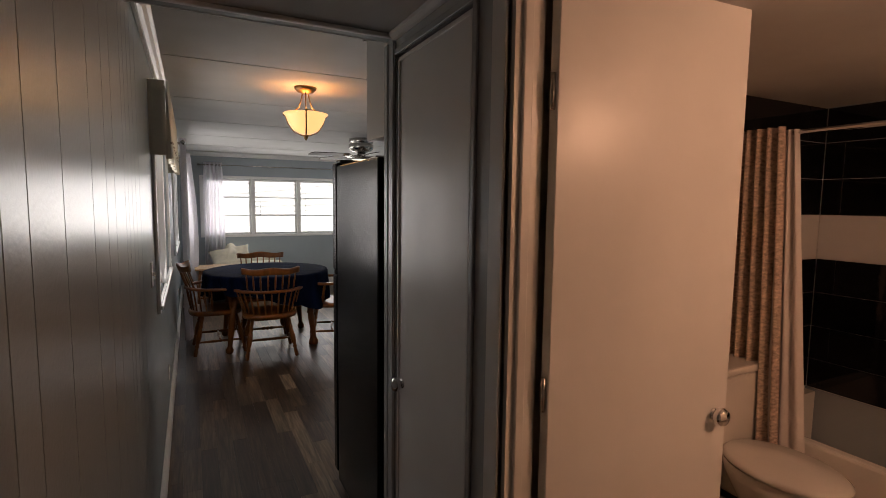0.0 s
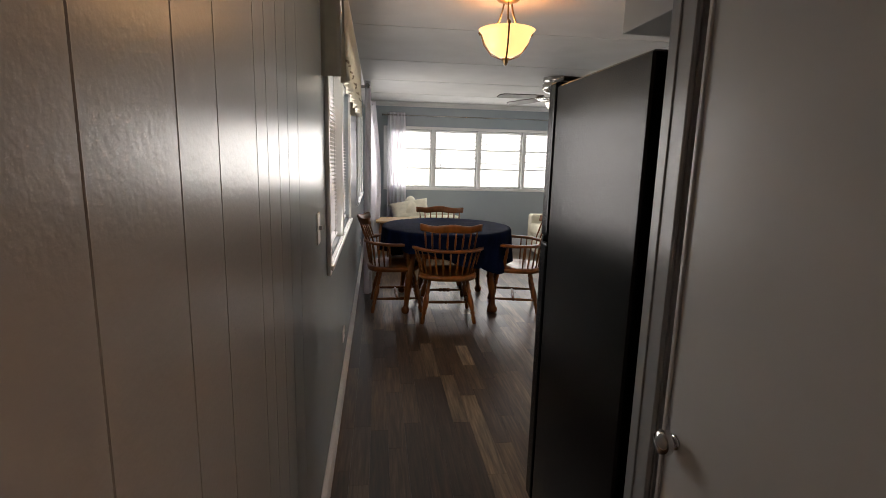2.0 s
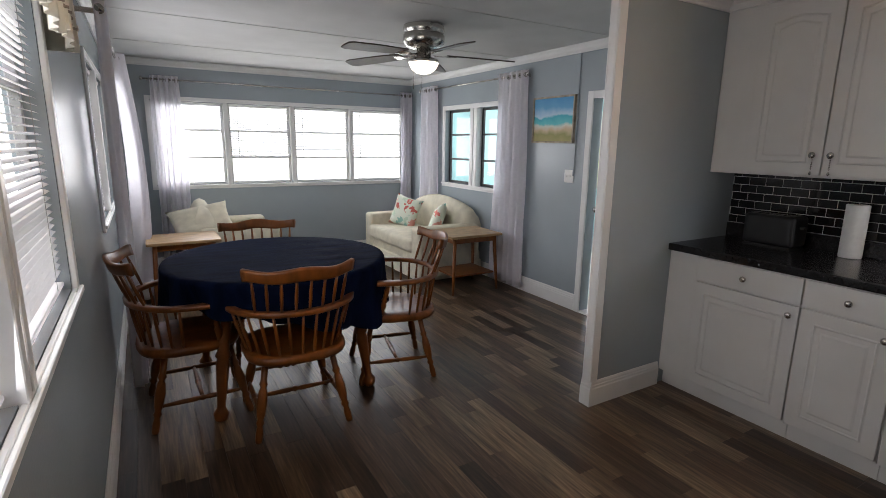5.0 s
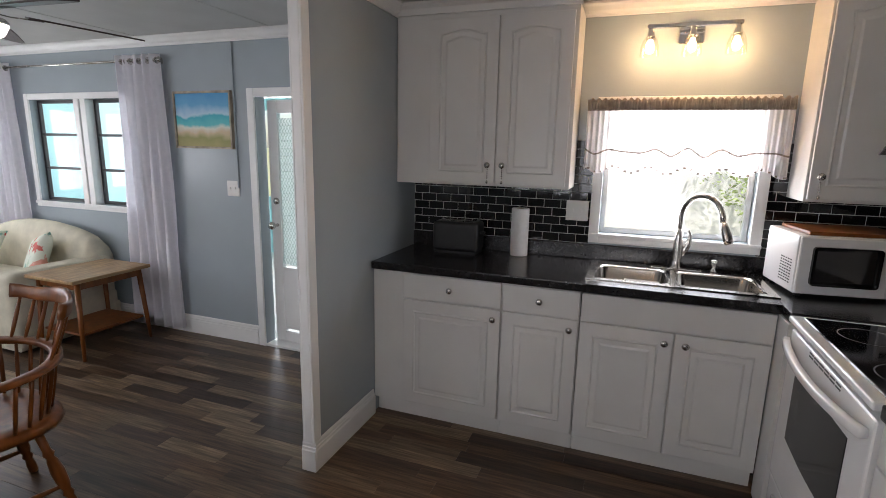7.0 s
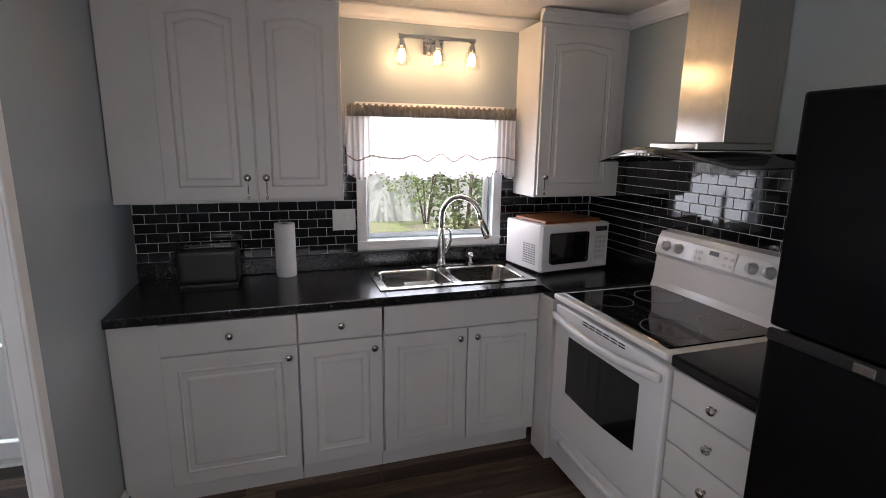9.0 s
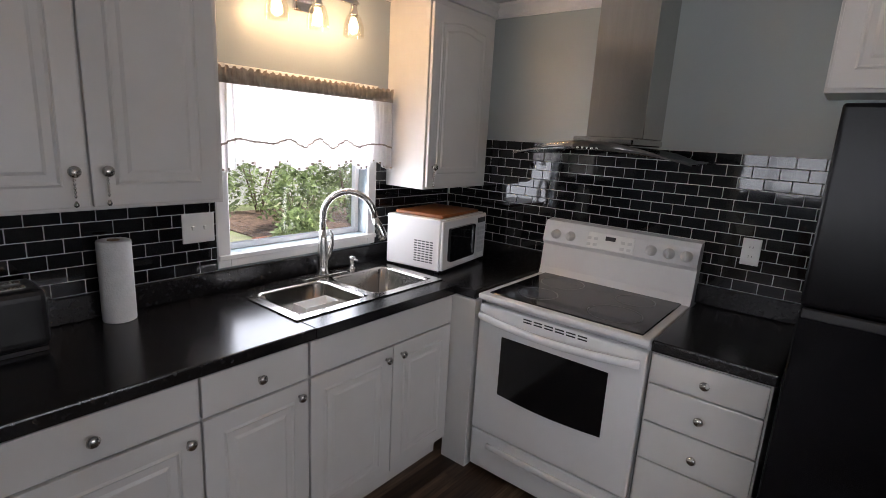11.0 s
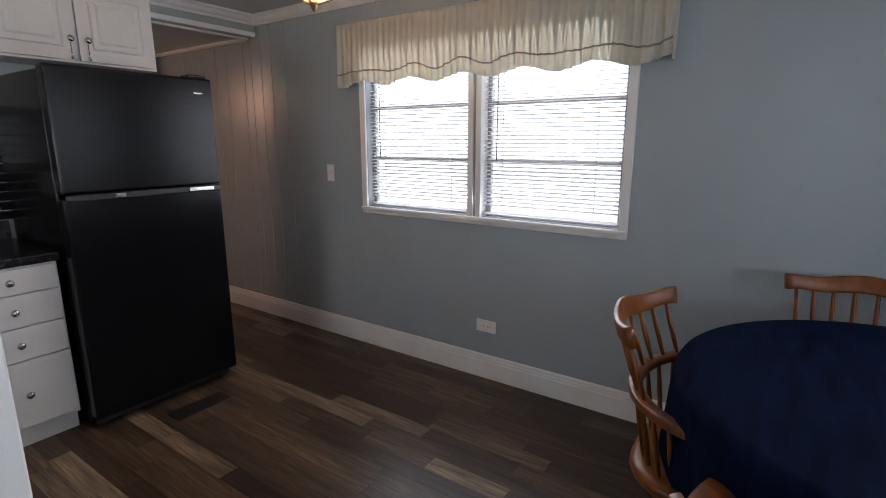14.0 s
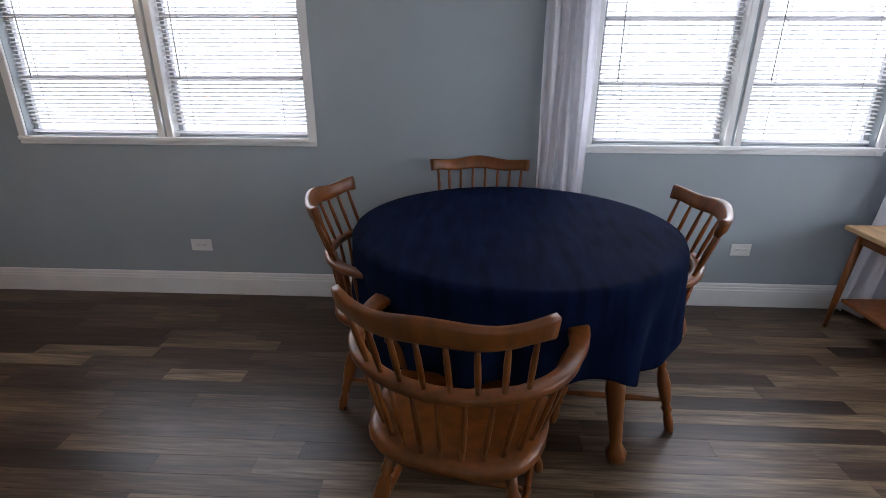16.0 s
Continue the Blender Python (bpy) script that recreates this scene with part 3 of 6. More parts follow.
def lattice(m):
    """Diamond relief pressed into the glass."""
    nt = m.node_tree
    tc, sep = nt.nodes.new("ShaderNodeTexCoord"), nt.nodes.new("ShaderNodeSeparateXYZ")
    nt.links.new(tc.outputs["Object"], sep.inputs[0])
    peak = nt.nodes.new("ShaderNodeMath")
    peak.operation = "MAXIMUM"
    for i, op in enumerate(("ADD", "SUBTRACT")):
        h, k, w = nt.nodes.new("ShaderNodeMath"), nt.nodes.new("ShaderNodeMath"), nt.nodes.new("ShaderNodeMath")
        h.operation, k.operation, w.operation = "MULTIPLY", op, "SINE"
        h.inputs[1].default_value = 1.7
        nt.links.new(sep.outputs[1], h.inputs[0])
        nt.links.new(h.outputs[0], k.inputs[0])
        nt.links.new(sep.outputs[2], k.inputs[1])
        g = nt.nodes.new("ShaderNodeMath")
        g.operation = "MULTIPLY"
        g.inputs[1].default_value = 135
        nt.links.new(k.outputs[0], g.inputs[0])
        nt.links.new(g.outputs[0], w.inputs[0])
        nt.links.new(w.outputs[0], peak.inputs[i])
    r = nt.nodes.new("ShaderNodeValToRGB")
    r.color_ramp.elements[0].position, r.color_ramp.elements[0].color = 0.72, (0.86, 0.90, 0.88, 1)
    r.color_ramp.elements[1].position, r.color_ramp.elements[1].color = 0.97, (0.52, 0.58, 0.56, 1)
    nt.links.new(peak.outputs[0], r.inputs[0])
    nt.links.new(r.outputs[0], nt.nodes["Principled BSDF"].inputs["Base Color"])
    nt.links.new(r.outputs[0], nt.nodes["Translucent BSDF"].inputs[0])


lattice(M_LOUVRE)
for i in range(20):
    z = 0.640 + i * 0.0541
    b2 = boxm(-0.004, 0.004, 0.092, 0.648, z, z + 0.0535, bevel=0.002)
    part("louvre", b2, M_LOUVRE, door, m=None)
k = part("door_handle", rod(bmesh.new(), (-0.02, 0.68, 0.94), (-0.07, 0.68, 0.94), 0.012), M_NICKEL, door, "nickel door knob")
part("knob", lathe(bmesh.new(), [(0.014, 0.04), (0.027, 0.05), (0.029, 0.062), (0.022, 0.076), (0.004, 0.08)], 18,
                   Matrix.Translation((-0.02, 0.68, 0.94)) @ Matrix.Rotation(radians(-90), 4, "Y")), M_NICKEL, k, smooth=True)
part("deadbolt", lathe(bmesh.new(), [(0.026, 0), (0.026, 0.012), (0.012, 0.02)], 16, Matrix.Translation((-0.02, 0.68, 1.12)) @ Matrix.Rotation(radians(-90), 4, "Y")), M_NICKEL, door)
casing = bmesh.new()
framed(casing, 3.00, 3.90, -0.06, 1.92, 0.06, -0.018, -0.001)
structure("trim_porch_door", casing, M_TRIM, "white casing round the porch door", "trim").matrix_basis = EM
structure("threshold", boxm(W - 0.01, W + 0.11, 3.06, 3.84, -0.005, 0.018, bevel=0.004), M_TRIM, "white door threshold", "trim")


# ---------- kitchen cabinets ----------
def raised_panel(bm, u0, u1, z0, z1, arch=0.0, y=0.0):
    """A door or drawer front in the plane y, its front to -y, with a routed raised field."""
    w = min(0.06, (u1 - u0) * 0.2, (z1 - z0) * 0.28)
    box(bm, u0, u1, y - 0.018, y, z0, z1, bevel=0.004, seg=2)
    if z1 - z0 < 0.35:
        return bm
    a, b, c, d = u0 + w, u1 - w, z0 + w, z1 - w
    n = 10

    def outline(inset, up):
        pts = [(a + inset, c + inset), (b - inset, c + inset), (b - inset, d - inset - arch)]
        for i in range(1, n):
            t = i / n
            pts.append((b - inset + (a - b + 2 * inset) * t, d - inset - arch + arch * math.sin(math.pi * t) ** 1.5))
        pts.append((a + inset, d - inset - arch))
        return [bm.verts.new((p, up, q)) for p, q in pts]

    r = [outline(0, y - 0.0182), outline(0.007, y - 0.0235), outline(0.014, y - 0.0195), outline(0.034, y - 0.0195), outline(0.044, y - 0.0245)]
    k = len(r[0])
    for p, q in zip(r, r[1:]):
        for i in range(k):
            bm.faces.new((p[i], p[(i + 1) % k], q[(i + 1) % k], q[i]))
    bm.faces.new(r[-1])
    return bm


def knob(parent, u, z, y=-0.018):
    bm = lathe(bmesh.new(), [(0.006, 0), (0.006, 0.012), (0.015, 0.016), (0.017, 0.022), (0.013, 0.028), (0.003, 0.03)], 14,
               Matrix.Translation((u, y, z)) @ Matrix.Rotation(radians(90), 4, "X"))
    return part("knob", bm, M_NICKEL, parent, "brushed nickel knob", smooth=True)


def drop_pull(parent, u, z, y=-0.018):
    p = knob(parent, u, z, y)
    bm = bmesh.new()
    for i in range(5):
        lathe(bm, [(0.001, -0.006), (0.0045, 0), (0.001, 0.006)], 8, Matrix.Translation((u, y - 0.012, z - 0.024 - i * 0.011)))
    lathe(bm, [(0.002, -0.012), (0.008, -0.006), (0.003, 0.006)], 10, Matrix.Translation((u, y - 0.012, z - 0.088)))
    part("pendant", bm, M_NICKEL, p, smooth=True)


def base_unit(m, u0, u1, fronts, label, depth=0.58, kick=True, top=0.868):
    """fronts: (kind, u0, u1, z0, z1, knobs)"""
    c = thing("base_cabinet", label, "cabinet", m, "base cabinets of the kitchen")
    part("body", boxm(u0 + 0.001, u1 - 0.001, 0.001, depth, 0.10, top), M_CAB, c)
    if kick:
        part("toe_kick", boxm(u0 + 0.001, u1 - 0.001, 0.05, depth - 0.05, 0.0, 0.099), M_CAB, c)
    for kind, a, b, z0, z1, knobs in fronts:
        d = part(kind, raised_panel(bmesh.new(), a, b, z0, z1), M_CAB, c)
        for ku, kz in knobs:
            knob(d, ku, kz)
    return c


FX = 2.948
KM = orient("-x", FX, 0)
base_unit(KM, 1.859, SY - 0.003, [("drawer", 1.864, 2.41, 0.730, 0.864, [(2.138, 0.798)]), ("door", 1.864, 2.41, 0.115, 0.721, [(1.900, 0.673)])], "white base cabinet with a drawer above a door", depth=W - FX - 0.004)
base_unit(KM, 1.472, 1.858, [("drawer", 1.477, 1.855, 0.730, 0.864, [(1.667, 0.798)]), ("door", 1.477, 1.855, 0.115, 0.721, [(1.516, 0.673)])], "narrow white base cabinet with a drawer above a door", depth=W - FX - 0.004)
base_unit(KM, 0.655, 1.471, [("panel", 0.660, 1.467, 0.730, 0.864, []), ("door", 1.051, 1.467, 0.115, 0.721, [(1.089, 0.673)]), ("door", 0.660, 1.045, 0.115, 0.721, [(1.000, 0.673)])],
          "white sink cabinet with two panelled doors", depth=W - FX - 0.004, top=0.74)
solo("corner_filler", boxm(2.80, FX + 0.0, 0.60, 0.654, 0.0, 0.868, bevel=0.002), M_CAB, "white filler panel between sink cabinet and stove", "cabinet")
SM = orient("+y", 0, 0.62)
fr = []
zt = 0.862
for i, h in enumerate((0.112, 0.147, 0.150, 0.318)):
    fr.append(("drawer", 1.640, 2.010, zt - h, zt, [(1.824, zt - h / 2 if i < 3 else zt - h / 2)]))
    zt -= h + 0.006
base_unit(SM, 1.632, 2.018, fr, "white cabinet with four drawers between stove and refrigerator", depth=0.615)


def counter_edge(bm, x0, x1, y0, y1):
    return box(bm, x0, x1, y0, y1, 0.872, 0.914, bevel=0.008, seg=2)


ct = thing("countertop", "black mottled laminate countertop with a low upstand", "countertop")
bm = bmesh.new()
# slab with a cut-out for the sink
S0, S1, SX0, SX1 = 0.652, 1.45, 3.03, 3.455
box(bm, FX - 0.03, W - 0.003, S1, SY - 0.002, 0.872, 0.914, bevel=0.006, seg=2)
box(bm, FX - 0.03, SX0, S0, S1, 0.872, 0.914)
box(bm, SX1, W - 0.003, S0, S1, 0.872, 0.914)
box(bm, 2.805, W - 0.003, 0.003, S0, 0.872, 0.914, bevel=0.006, seg=2)
part("slab", bm, M_COUNTER, ct)
part("slab", counter_edge(bmesh.new(), 1.622, 2.018, 0.003, 0.648), M_COUNTER, ct)
part("upstand", boxm(W - 0.022, W - 0.003, 0.025, SY - 0.002, 0.915, 1.005, bevel=0.004), M_COUNTER, ct)
part("upstand", boxm(1.622, W - 0.003, 0.003, 0.022, 0.915, 1.005, bevel=0.004), M_COUNTER, ct)


def upper_unit(m, u0, u1, z0, z1, depth, doors, label, arch=0.022, crown=True):
    """doors: (u0, u1, u of the pull)"""
    c = thing("wall_cabinet", label, "cabinet", m, "wall cabinets of the kitchen")
    part("body", boxm(u0, u1, 0.001, depth - 0.002, z0, z1, bevel=0.002), M_CAB, c)
    for a, b, ku in doors:
        d = part("door", raised_panel(bmesh.new(), a, b, z0 + 0.012, z1 - 0.035, arch), M_CAB, c)
        drop_pull(d, ku, z0 + 0.115)
    if crown:
        bm = bmesh.new()
        moulding(bm, (u0 - 0.012, 0), (u1 + 0.012, 0), (0, -1), z1 + 0.052, [(0.0, 0.0), (0.05, 0.0), (0.046, 0.016), (0.028, 0.03), (0.02, 0.06), (0.0, 0.06)])
        part("cornice", bm, M_CAB, c)
    return c


UM = orient("-x", W - 0.275, 0)
upper_unit(UM, 1.60, SY - 0.003, 1.33, 2.25, 0.275, [(2.003, 2.39, 2.040), (1.62, 1.995, 1.958)], "white wall cabinet with two arched panel doors")
upper_unit(UM, 0.004, 0.552, 1.325, 2.25, 0.275, [(0.055, 0.542, 0.505)], "white corner wall cabinet with an arched panel door")
FM = orient("+y", 0, 0.27)
upper_unit(FM, 0.885, 1.69, 1.81, 2.25, 0.27, [(1.285, 1.68, 1.32), (0.895, 1.277, 1.24)], "white wall cabinet above the refrigerator", arch=0.0)


# ---------- appliances ----------
def stove():
    s = thing("electric_range", "white freestanding electric range with black glass top", "stove", pose(2.023, 0.003, 0))
    w = 0.76
    part("body", boxm(0.003, w - 0.003, 0.02, 0.60, 0.03, 0.885, bevel=0.004), M_ENAMEL, s)
    part("cooktop_frame", boxm(0, w, 0.055, 0.66, 0.886, 0.912, bevel=0.01, seg=3), M_ENAMEL, s)
    top = part("glass_top", boxm(0.035, w - 0.035, 0.09, 0.62, 0.908, 0.917, bevel=0.004), M_GLASSBLK, s, "glossy black ceramic glass")
    M_RING = mat("grey_burner_mark", (0.10, 0.10, 0.10), 0.3)
    for cx, cy, r in ((0.20, 0.22, 0.085), (0.56, 0.22, 0.105), (0.20, 0.47, 0.11), (0.56, 0.47, 0.09)):
        bm = bmesh.new()
        sweep(bm, [(cx + r * math.cos(a * math.pi / 16), cy + r * math.sin(a * math.pi / 16), 0.9172) for a in range(33)], 0.004, 0.0012)
        part("burner_ring", bm, M_RING, top)
    bm = bmesh.new()
    prof = [(0.0, 0.90), (0.10, 0.90), (0.085, 0.95), (0.075, 1.04), (0.072, 1.07), (0.088, 1.09), (0.07, 1.17), (0.055, 1.195), (0.0, 1.20)]
    a = [bm.verts.new((0.0, y, z)) for y, z in prof]
    b = [bm.verts.new((w, y, z)) for y, z in prof]
    for i in range(len(prof)):
        bm.faces.new((a[i], a[(i + 1) % len(prof)], b[(i + 1) % len(prof)], b[i]))
    bm.faces.new(a[::-1])
    bm.faces.new(b)
    guard = part("control_panel", bm, M_ENAMEL, s)
    M_GREYP = mat("pale_grey_plastic", (0.62, 0.62, 0.61), 0.4)
    for kx in (0.05, 0.125, 0.205, 0.61, 0.69):
        bm = lathe(bmesh.new(), [(0.026, -0.002), (0.026, 0.004), (0.02, 0.008), (0.018, 0.024), (0.004, 0.026)], 18, Matrix.Translation((kx, 0.079, 1.13)) @ Matrix.Rotation(radians(-78), 4, "X"))
        box(bm, kx - 0.004, kx + 0.004, 0.10, 0.108, 1.115, 1.155)
        part("dial", bm, M_GREYP, guard)
    disp = Matrix.Translation((0.40, 0.0805, 1.132)) @ Matrix.Rotation(radians(12.7), 4, "X")
    part("display_panel", boxm(-0.115, 0.115, -0.004, 0.004, -0.04, 0.042, bevel=0.003), M_PLATE, guard, m=disp)
    part("clock", boxm(-0.025, 0.025, 0.002, 0.0055, 0.008, 0.028), M_BLACKP, guard, m=disp)
    for i in range(4):
        for j in range(2):
            part("button", boxm(-0.095 + (i if i < 2 else i + 3.1) * 0.033 - 0.01, -0.095 + (i if i < 2 else i + 3.1) * 0.033 + 0.01, 0.003, 0.006, -0.028 + j * 0.03, -0.014 + j * 0.03, bevel=0.001), M_GREYP, guard, m=disp)
    od = part("oven_door", boxm(0.004, w - 0.004, 0.601, 0.645, 0.235, 0.86, bevel=0.012, seg=3), M_ENAMEL, s)
    bm = bmesh.new()
    pts = [(0.135 + 0.49 * i / 12, 0.455 - 0.014 * math.sin(math.pi * i / 12)) for i in range(13)] + [(0.625 - 0.49 * i / 12, 0.735) for i in range(13)]
    f0 = [bm.verts.new((x, 0.643, z)) for x, z in pts]
    f1 = [bm.verts.new((x, 0.648, z)) for x, z in pts]
    for i in range(len(pts)):
        bm.faces.new((f0[i], f0[(i + 1) % len(pts)], f1[(i + 1) % len(pts)], f1[i]))
    bm.faces.new(f1)
    part("oven_window", bm, M_GLASSBLK, od, "dark oven glass")
    for i in range(6):
        for j in range(2):
            part("vent_slot", boxm(0.235 + i * 0.05, 0.275 + i * 0.05, 0.640, 0.6462, 0.832 + j * 0.012, 0.838 + j * 0.012), M_BLACKP, od)
    bm = bmesh.new()
    sweep(bm, [(0.02 + 0.72 * i / 20, 0.66 + 0.034 * math.sin(math.pi * i / 20) ** 0.7, 0.812 - 0.012 * math.sin(math.pi * i / 20)) for i in range(21)], 0.026, 0.03)
    part("handle", bm, M_ENAMEL, od, smooth=True)
    dr = part("storage_drawer", boxm(0.004, w - 0.004, 0.601, 0.64, 0.035, 0.228, bevel=0.01, seg=3), M_ENAMEL, s)
    bm = bmesh.new()
    sweep(bm, [(0.10 + 0.56 * i / 14, 0.641 + 0.008 * math.sin(math.pi * i / 14), 0.17) for i in range(15)], 0.022, 0.026)
    part("grip", bm, M_ENAMEL, dr)
    for fx in (0.05, w - 0.05):
        for fy in (0.08, 0.55):
            part("foot", rod(bmesh.new(), (fx, fy, 0.0), (fx, fy, 0.032), 0.018), M_BLACKP, s)


stove()


def fridge():
    x0, x1, y1 = 0.848, 1.612, 0.748
    f = thing("refrigerator", "black top-freezer refrigerator with a steel-edged handle", "refrigerator", pose(x0, 0.03, 0))
    w, d = x1 - x0, y1 - 0.03
    part("body", boxm(0.004, w - 0.004, 0.0, d - 0.075, 0.03, 1.725, bevel=0.006), M_BLACK, f)
    lower = part("lower_door", boxm(0, w, d - 0.07, d, 0.07, 1.158, bevel=0.012, seg=3), M_BLACK, f)
    upper = part("freezer_door", boxm(0, w, d - 0.07, d, 1.178, 1.74, bevel=0.012, seg=3), M_BLACK, f)
    part("handle", boxm(0.01, w - 0.01, d - 0.002, d + 0.016, 1.146, 1.176, bevel=0.004), M_BLACKP, lower)
    part("handle_edge", boxm(0.05, 0.19, d + 0.015, d + 0.019, 1.150, 1.172, bevel=0.002), M_STEEL, lower, "brushed steel handle edge")
    part("handle_edge", boxm(0.505, 0.55, d + 0.015, d + 0.019, 1.150, 1.172, bevel=0.002), M_STEEL, lower, "brushed steel handle edge")
    part("badge", boxm(0.055, 0.105, d - 0.001, d + 0.002, 1.658, 1.667, bevel=0.001), M_CHROME, upper, "small silver badge")
    part("kick_plate", boxm(0.02, w - 0.02, d - 0.09, d - 0.06, 0.02, 0.066), M_BLACKP, f)
    part("hinge_cover", boxm(0.02, 0.12, d - 0.09, d - 0.01, 1.741, 1.757, bevel=0.004), M_BLACKP, f)
    for fx in (0.06, w - 0.06):
        for fy in (0.06, d - 0.1):
            part("foot", rod(bmesh.new(), (fx, fy, 0.0), (fx, fy, 0.032), 0.022), M_BLACKP, f)


fridge()


def hood():
    h = thing("range_hood", "stainless steel chimney range hood with a curved glass canopy", "range hood", pose(2.400, 0.0, 0))
    part("chimney", boxm(-0.126, 0.126, 0.004, 0.27, 1.63, HC - 0.004, bevel=0.002), M_STEEL, h)
    part("control_box", boxm(-0.13, 0.13, 0.004, 0.40, 1.598, 1.629, bevel=0.006), M_STEEL, h)
    bm = bmesh.new()
    sheet(bm, 24, 6, lambda u, v: ((u - 0.5) * 0.76, 0.03 + v * (0.44 + 0.06 * math.sin(math.pi * u)), 1.592 - 0.045 * (2 * u - 1) ** 2 - 0.006 * v))
    g = part("glass_canopy", bm, glassy("smoked_canopy_glass", (0.22, 0.24, 0.24), 0.03, 0.22), h)
    thicken(g, 0.006)
    bm = bmesh.new()
    sweep(bm, [((u / 24 - 0.5) * 0.76, 0.47 + 0.06 * math.sin(math.pi * u / 24), 1.586 - 0.045 * (2 * u / 24 - 1) ** 2) for u in range(25)], 0.006, 0.007)
    part("canopy_edge", bm, M_SASHDARK, h)
    bm = bmesh.new()
    sweep(bm, [(-0.27 + 0.54 * u / 20, 0.525 - 0.05 * (u / 10 - 1) ** 2, 1.592 - 0.030 * (u / 10 - 1) ** 2) for u in range(21)], 0.02, [0.012 + 0.026 * (1 - (u / 10 - 1) ** 2) for u in range(21)])
    part("front_panel", bm, mat("dark_polished_steel", (0.22, 0.21, 0.20), 0.14, metal=1, var=0.05, scale=9, rvar=0.03), h)
    for i in range(5):
        part("button", rod(bmesh.new(), (-0.04 + i * 0.02, 0.534, 1.582), (-0.04 + i * 0.02, 0.538, 1.582), 0.005), M_CHROME, h)


hood()


def microwave():
    m = thing("microwave_oven", "white countertop microwave oven with a dark door window", "microwave", Matrix.Translation((3.28, 0.372, 0.915)) @ Matrix.Rotation(radians(-82), 4, "Z"))
    # front towards local -y
    part("body", boxm(-0.235, 0.235, -0.16, 0.17, 0.014, 0.275, bevel=0.006), M_ENAMEL, m)
    d = part("door", boxm(-0.233, 0.115, -0.178, -0.1605, 0.018, 0.272, bevel=0.005), M_ENAMEL, m)
    bm = boxm(-0.185, 0.075, -0.1815, -0.177, 0.06, 0.232, bevel=0.018, seg=3)
    part("door_window", bm, M_GLASSBLK, d, "dark mesh window")
    p = part("control_panel", boxm(0.118, 0.233, -0.176, -0.1605, 0.018, 0.272, bevel=0.004), M_ENAMEL, m)
    part("display", boxm(0.135, 0.215, -0.179, -0.175, 0.225, 0.252), M_BLACKP, p)
    g = mat("grey_button", (0.5, 0.5, 0.5), 0.5)
    for i in range(3):
        for j in range(5):
            part("button", boxm(0.136 + i * 0.028, 0.156 + i * 0.028, -0.178, -0.175, 0.07 + j * 0.028, 0.088 + j * 0.028, bevel=0.001), g, p)
    part("release_button", boxm(0.14, 0.21, -0.179, -0.175, 0.03, 0.055, bevel=0.003), M_PLATE, p)
    for i in range(5):
        for j in range(9):
            part("vent", boxm(-0.2356, -0.2345, -0.12 + i * 0.024, -0.103 + i * 0.024, 0.05 + j * 0.013, 0.056 + j * 0.013), M_BLACKP, m)
    for fx in (-0.2, 0.2):
        for fy in (-0.13, 0.13):
            part("foot", rod(bmesh.new(), (fx, fy, 0.0), (fx, fy, 0.015), 0.014), M_BLACKP, m)
    solo("cutting_board", boxm(-0.19, 0.20, -0.14, 0.15, 0.0, 0.016, bevel=0.004, seg=2), M_MAPLE, "brown wooden board lying on the microwave", "cutting board",
         m=Matrix.Translation((3.28, 0.372, 1.1905)) @ Matrix.Rotation(radians(-82), 4, "Z"))


microwave()


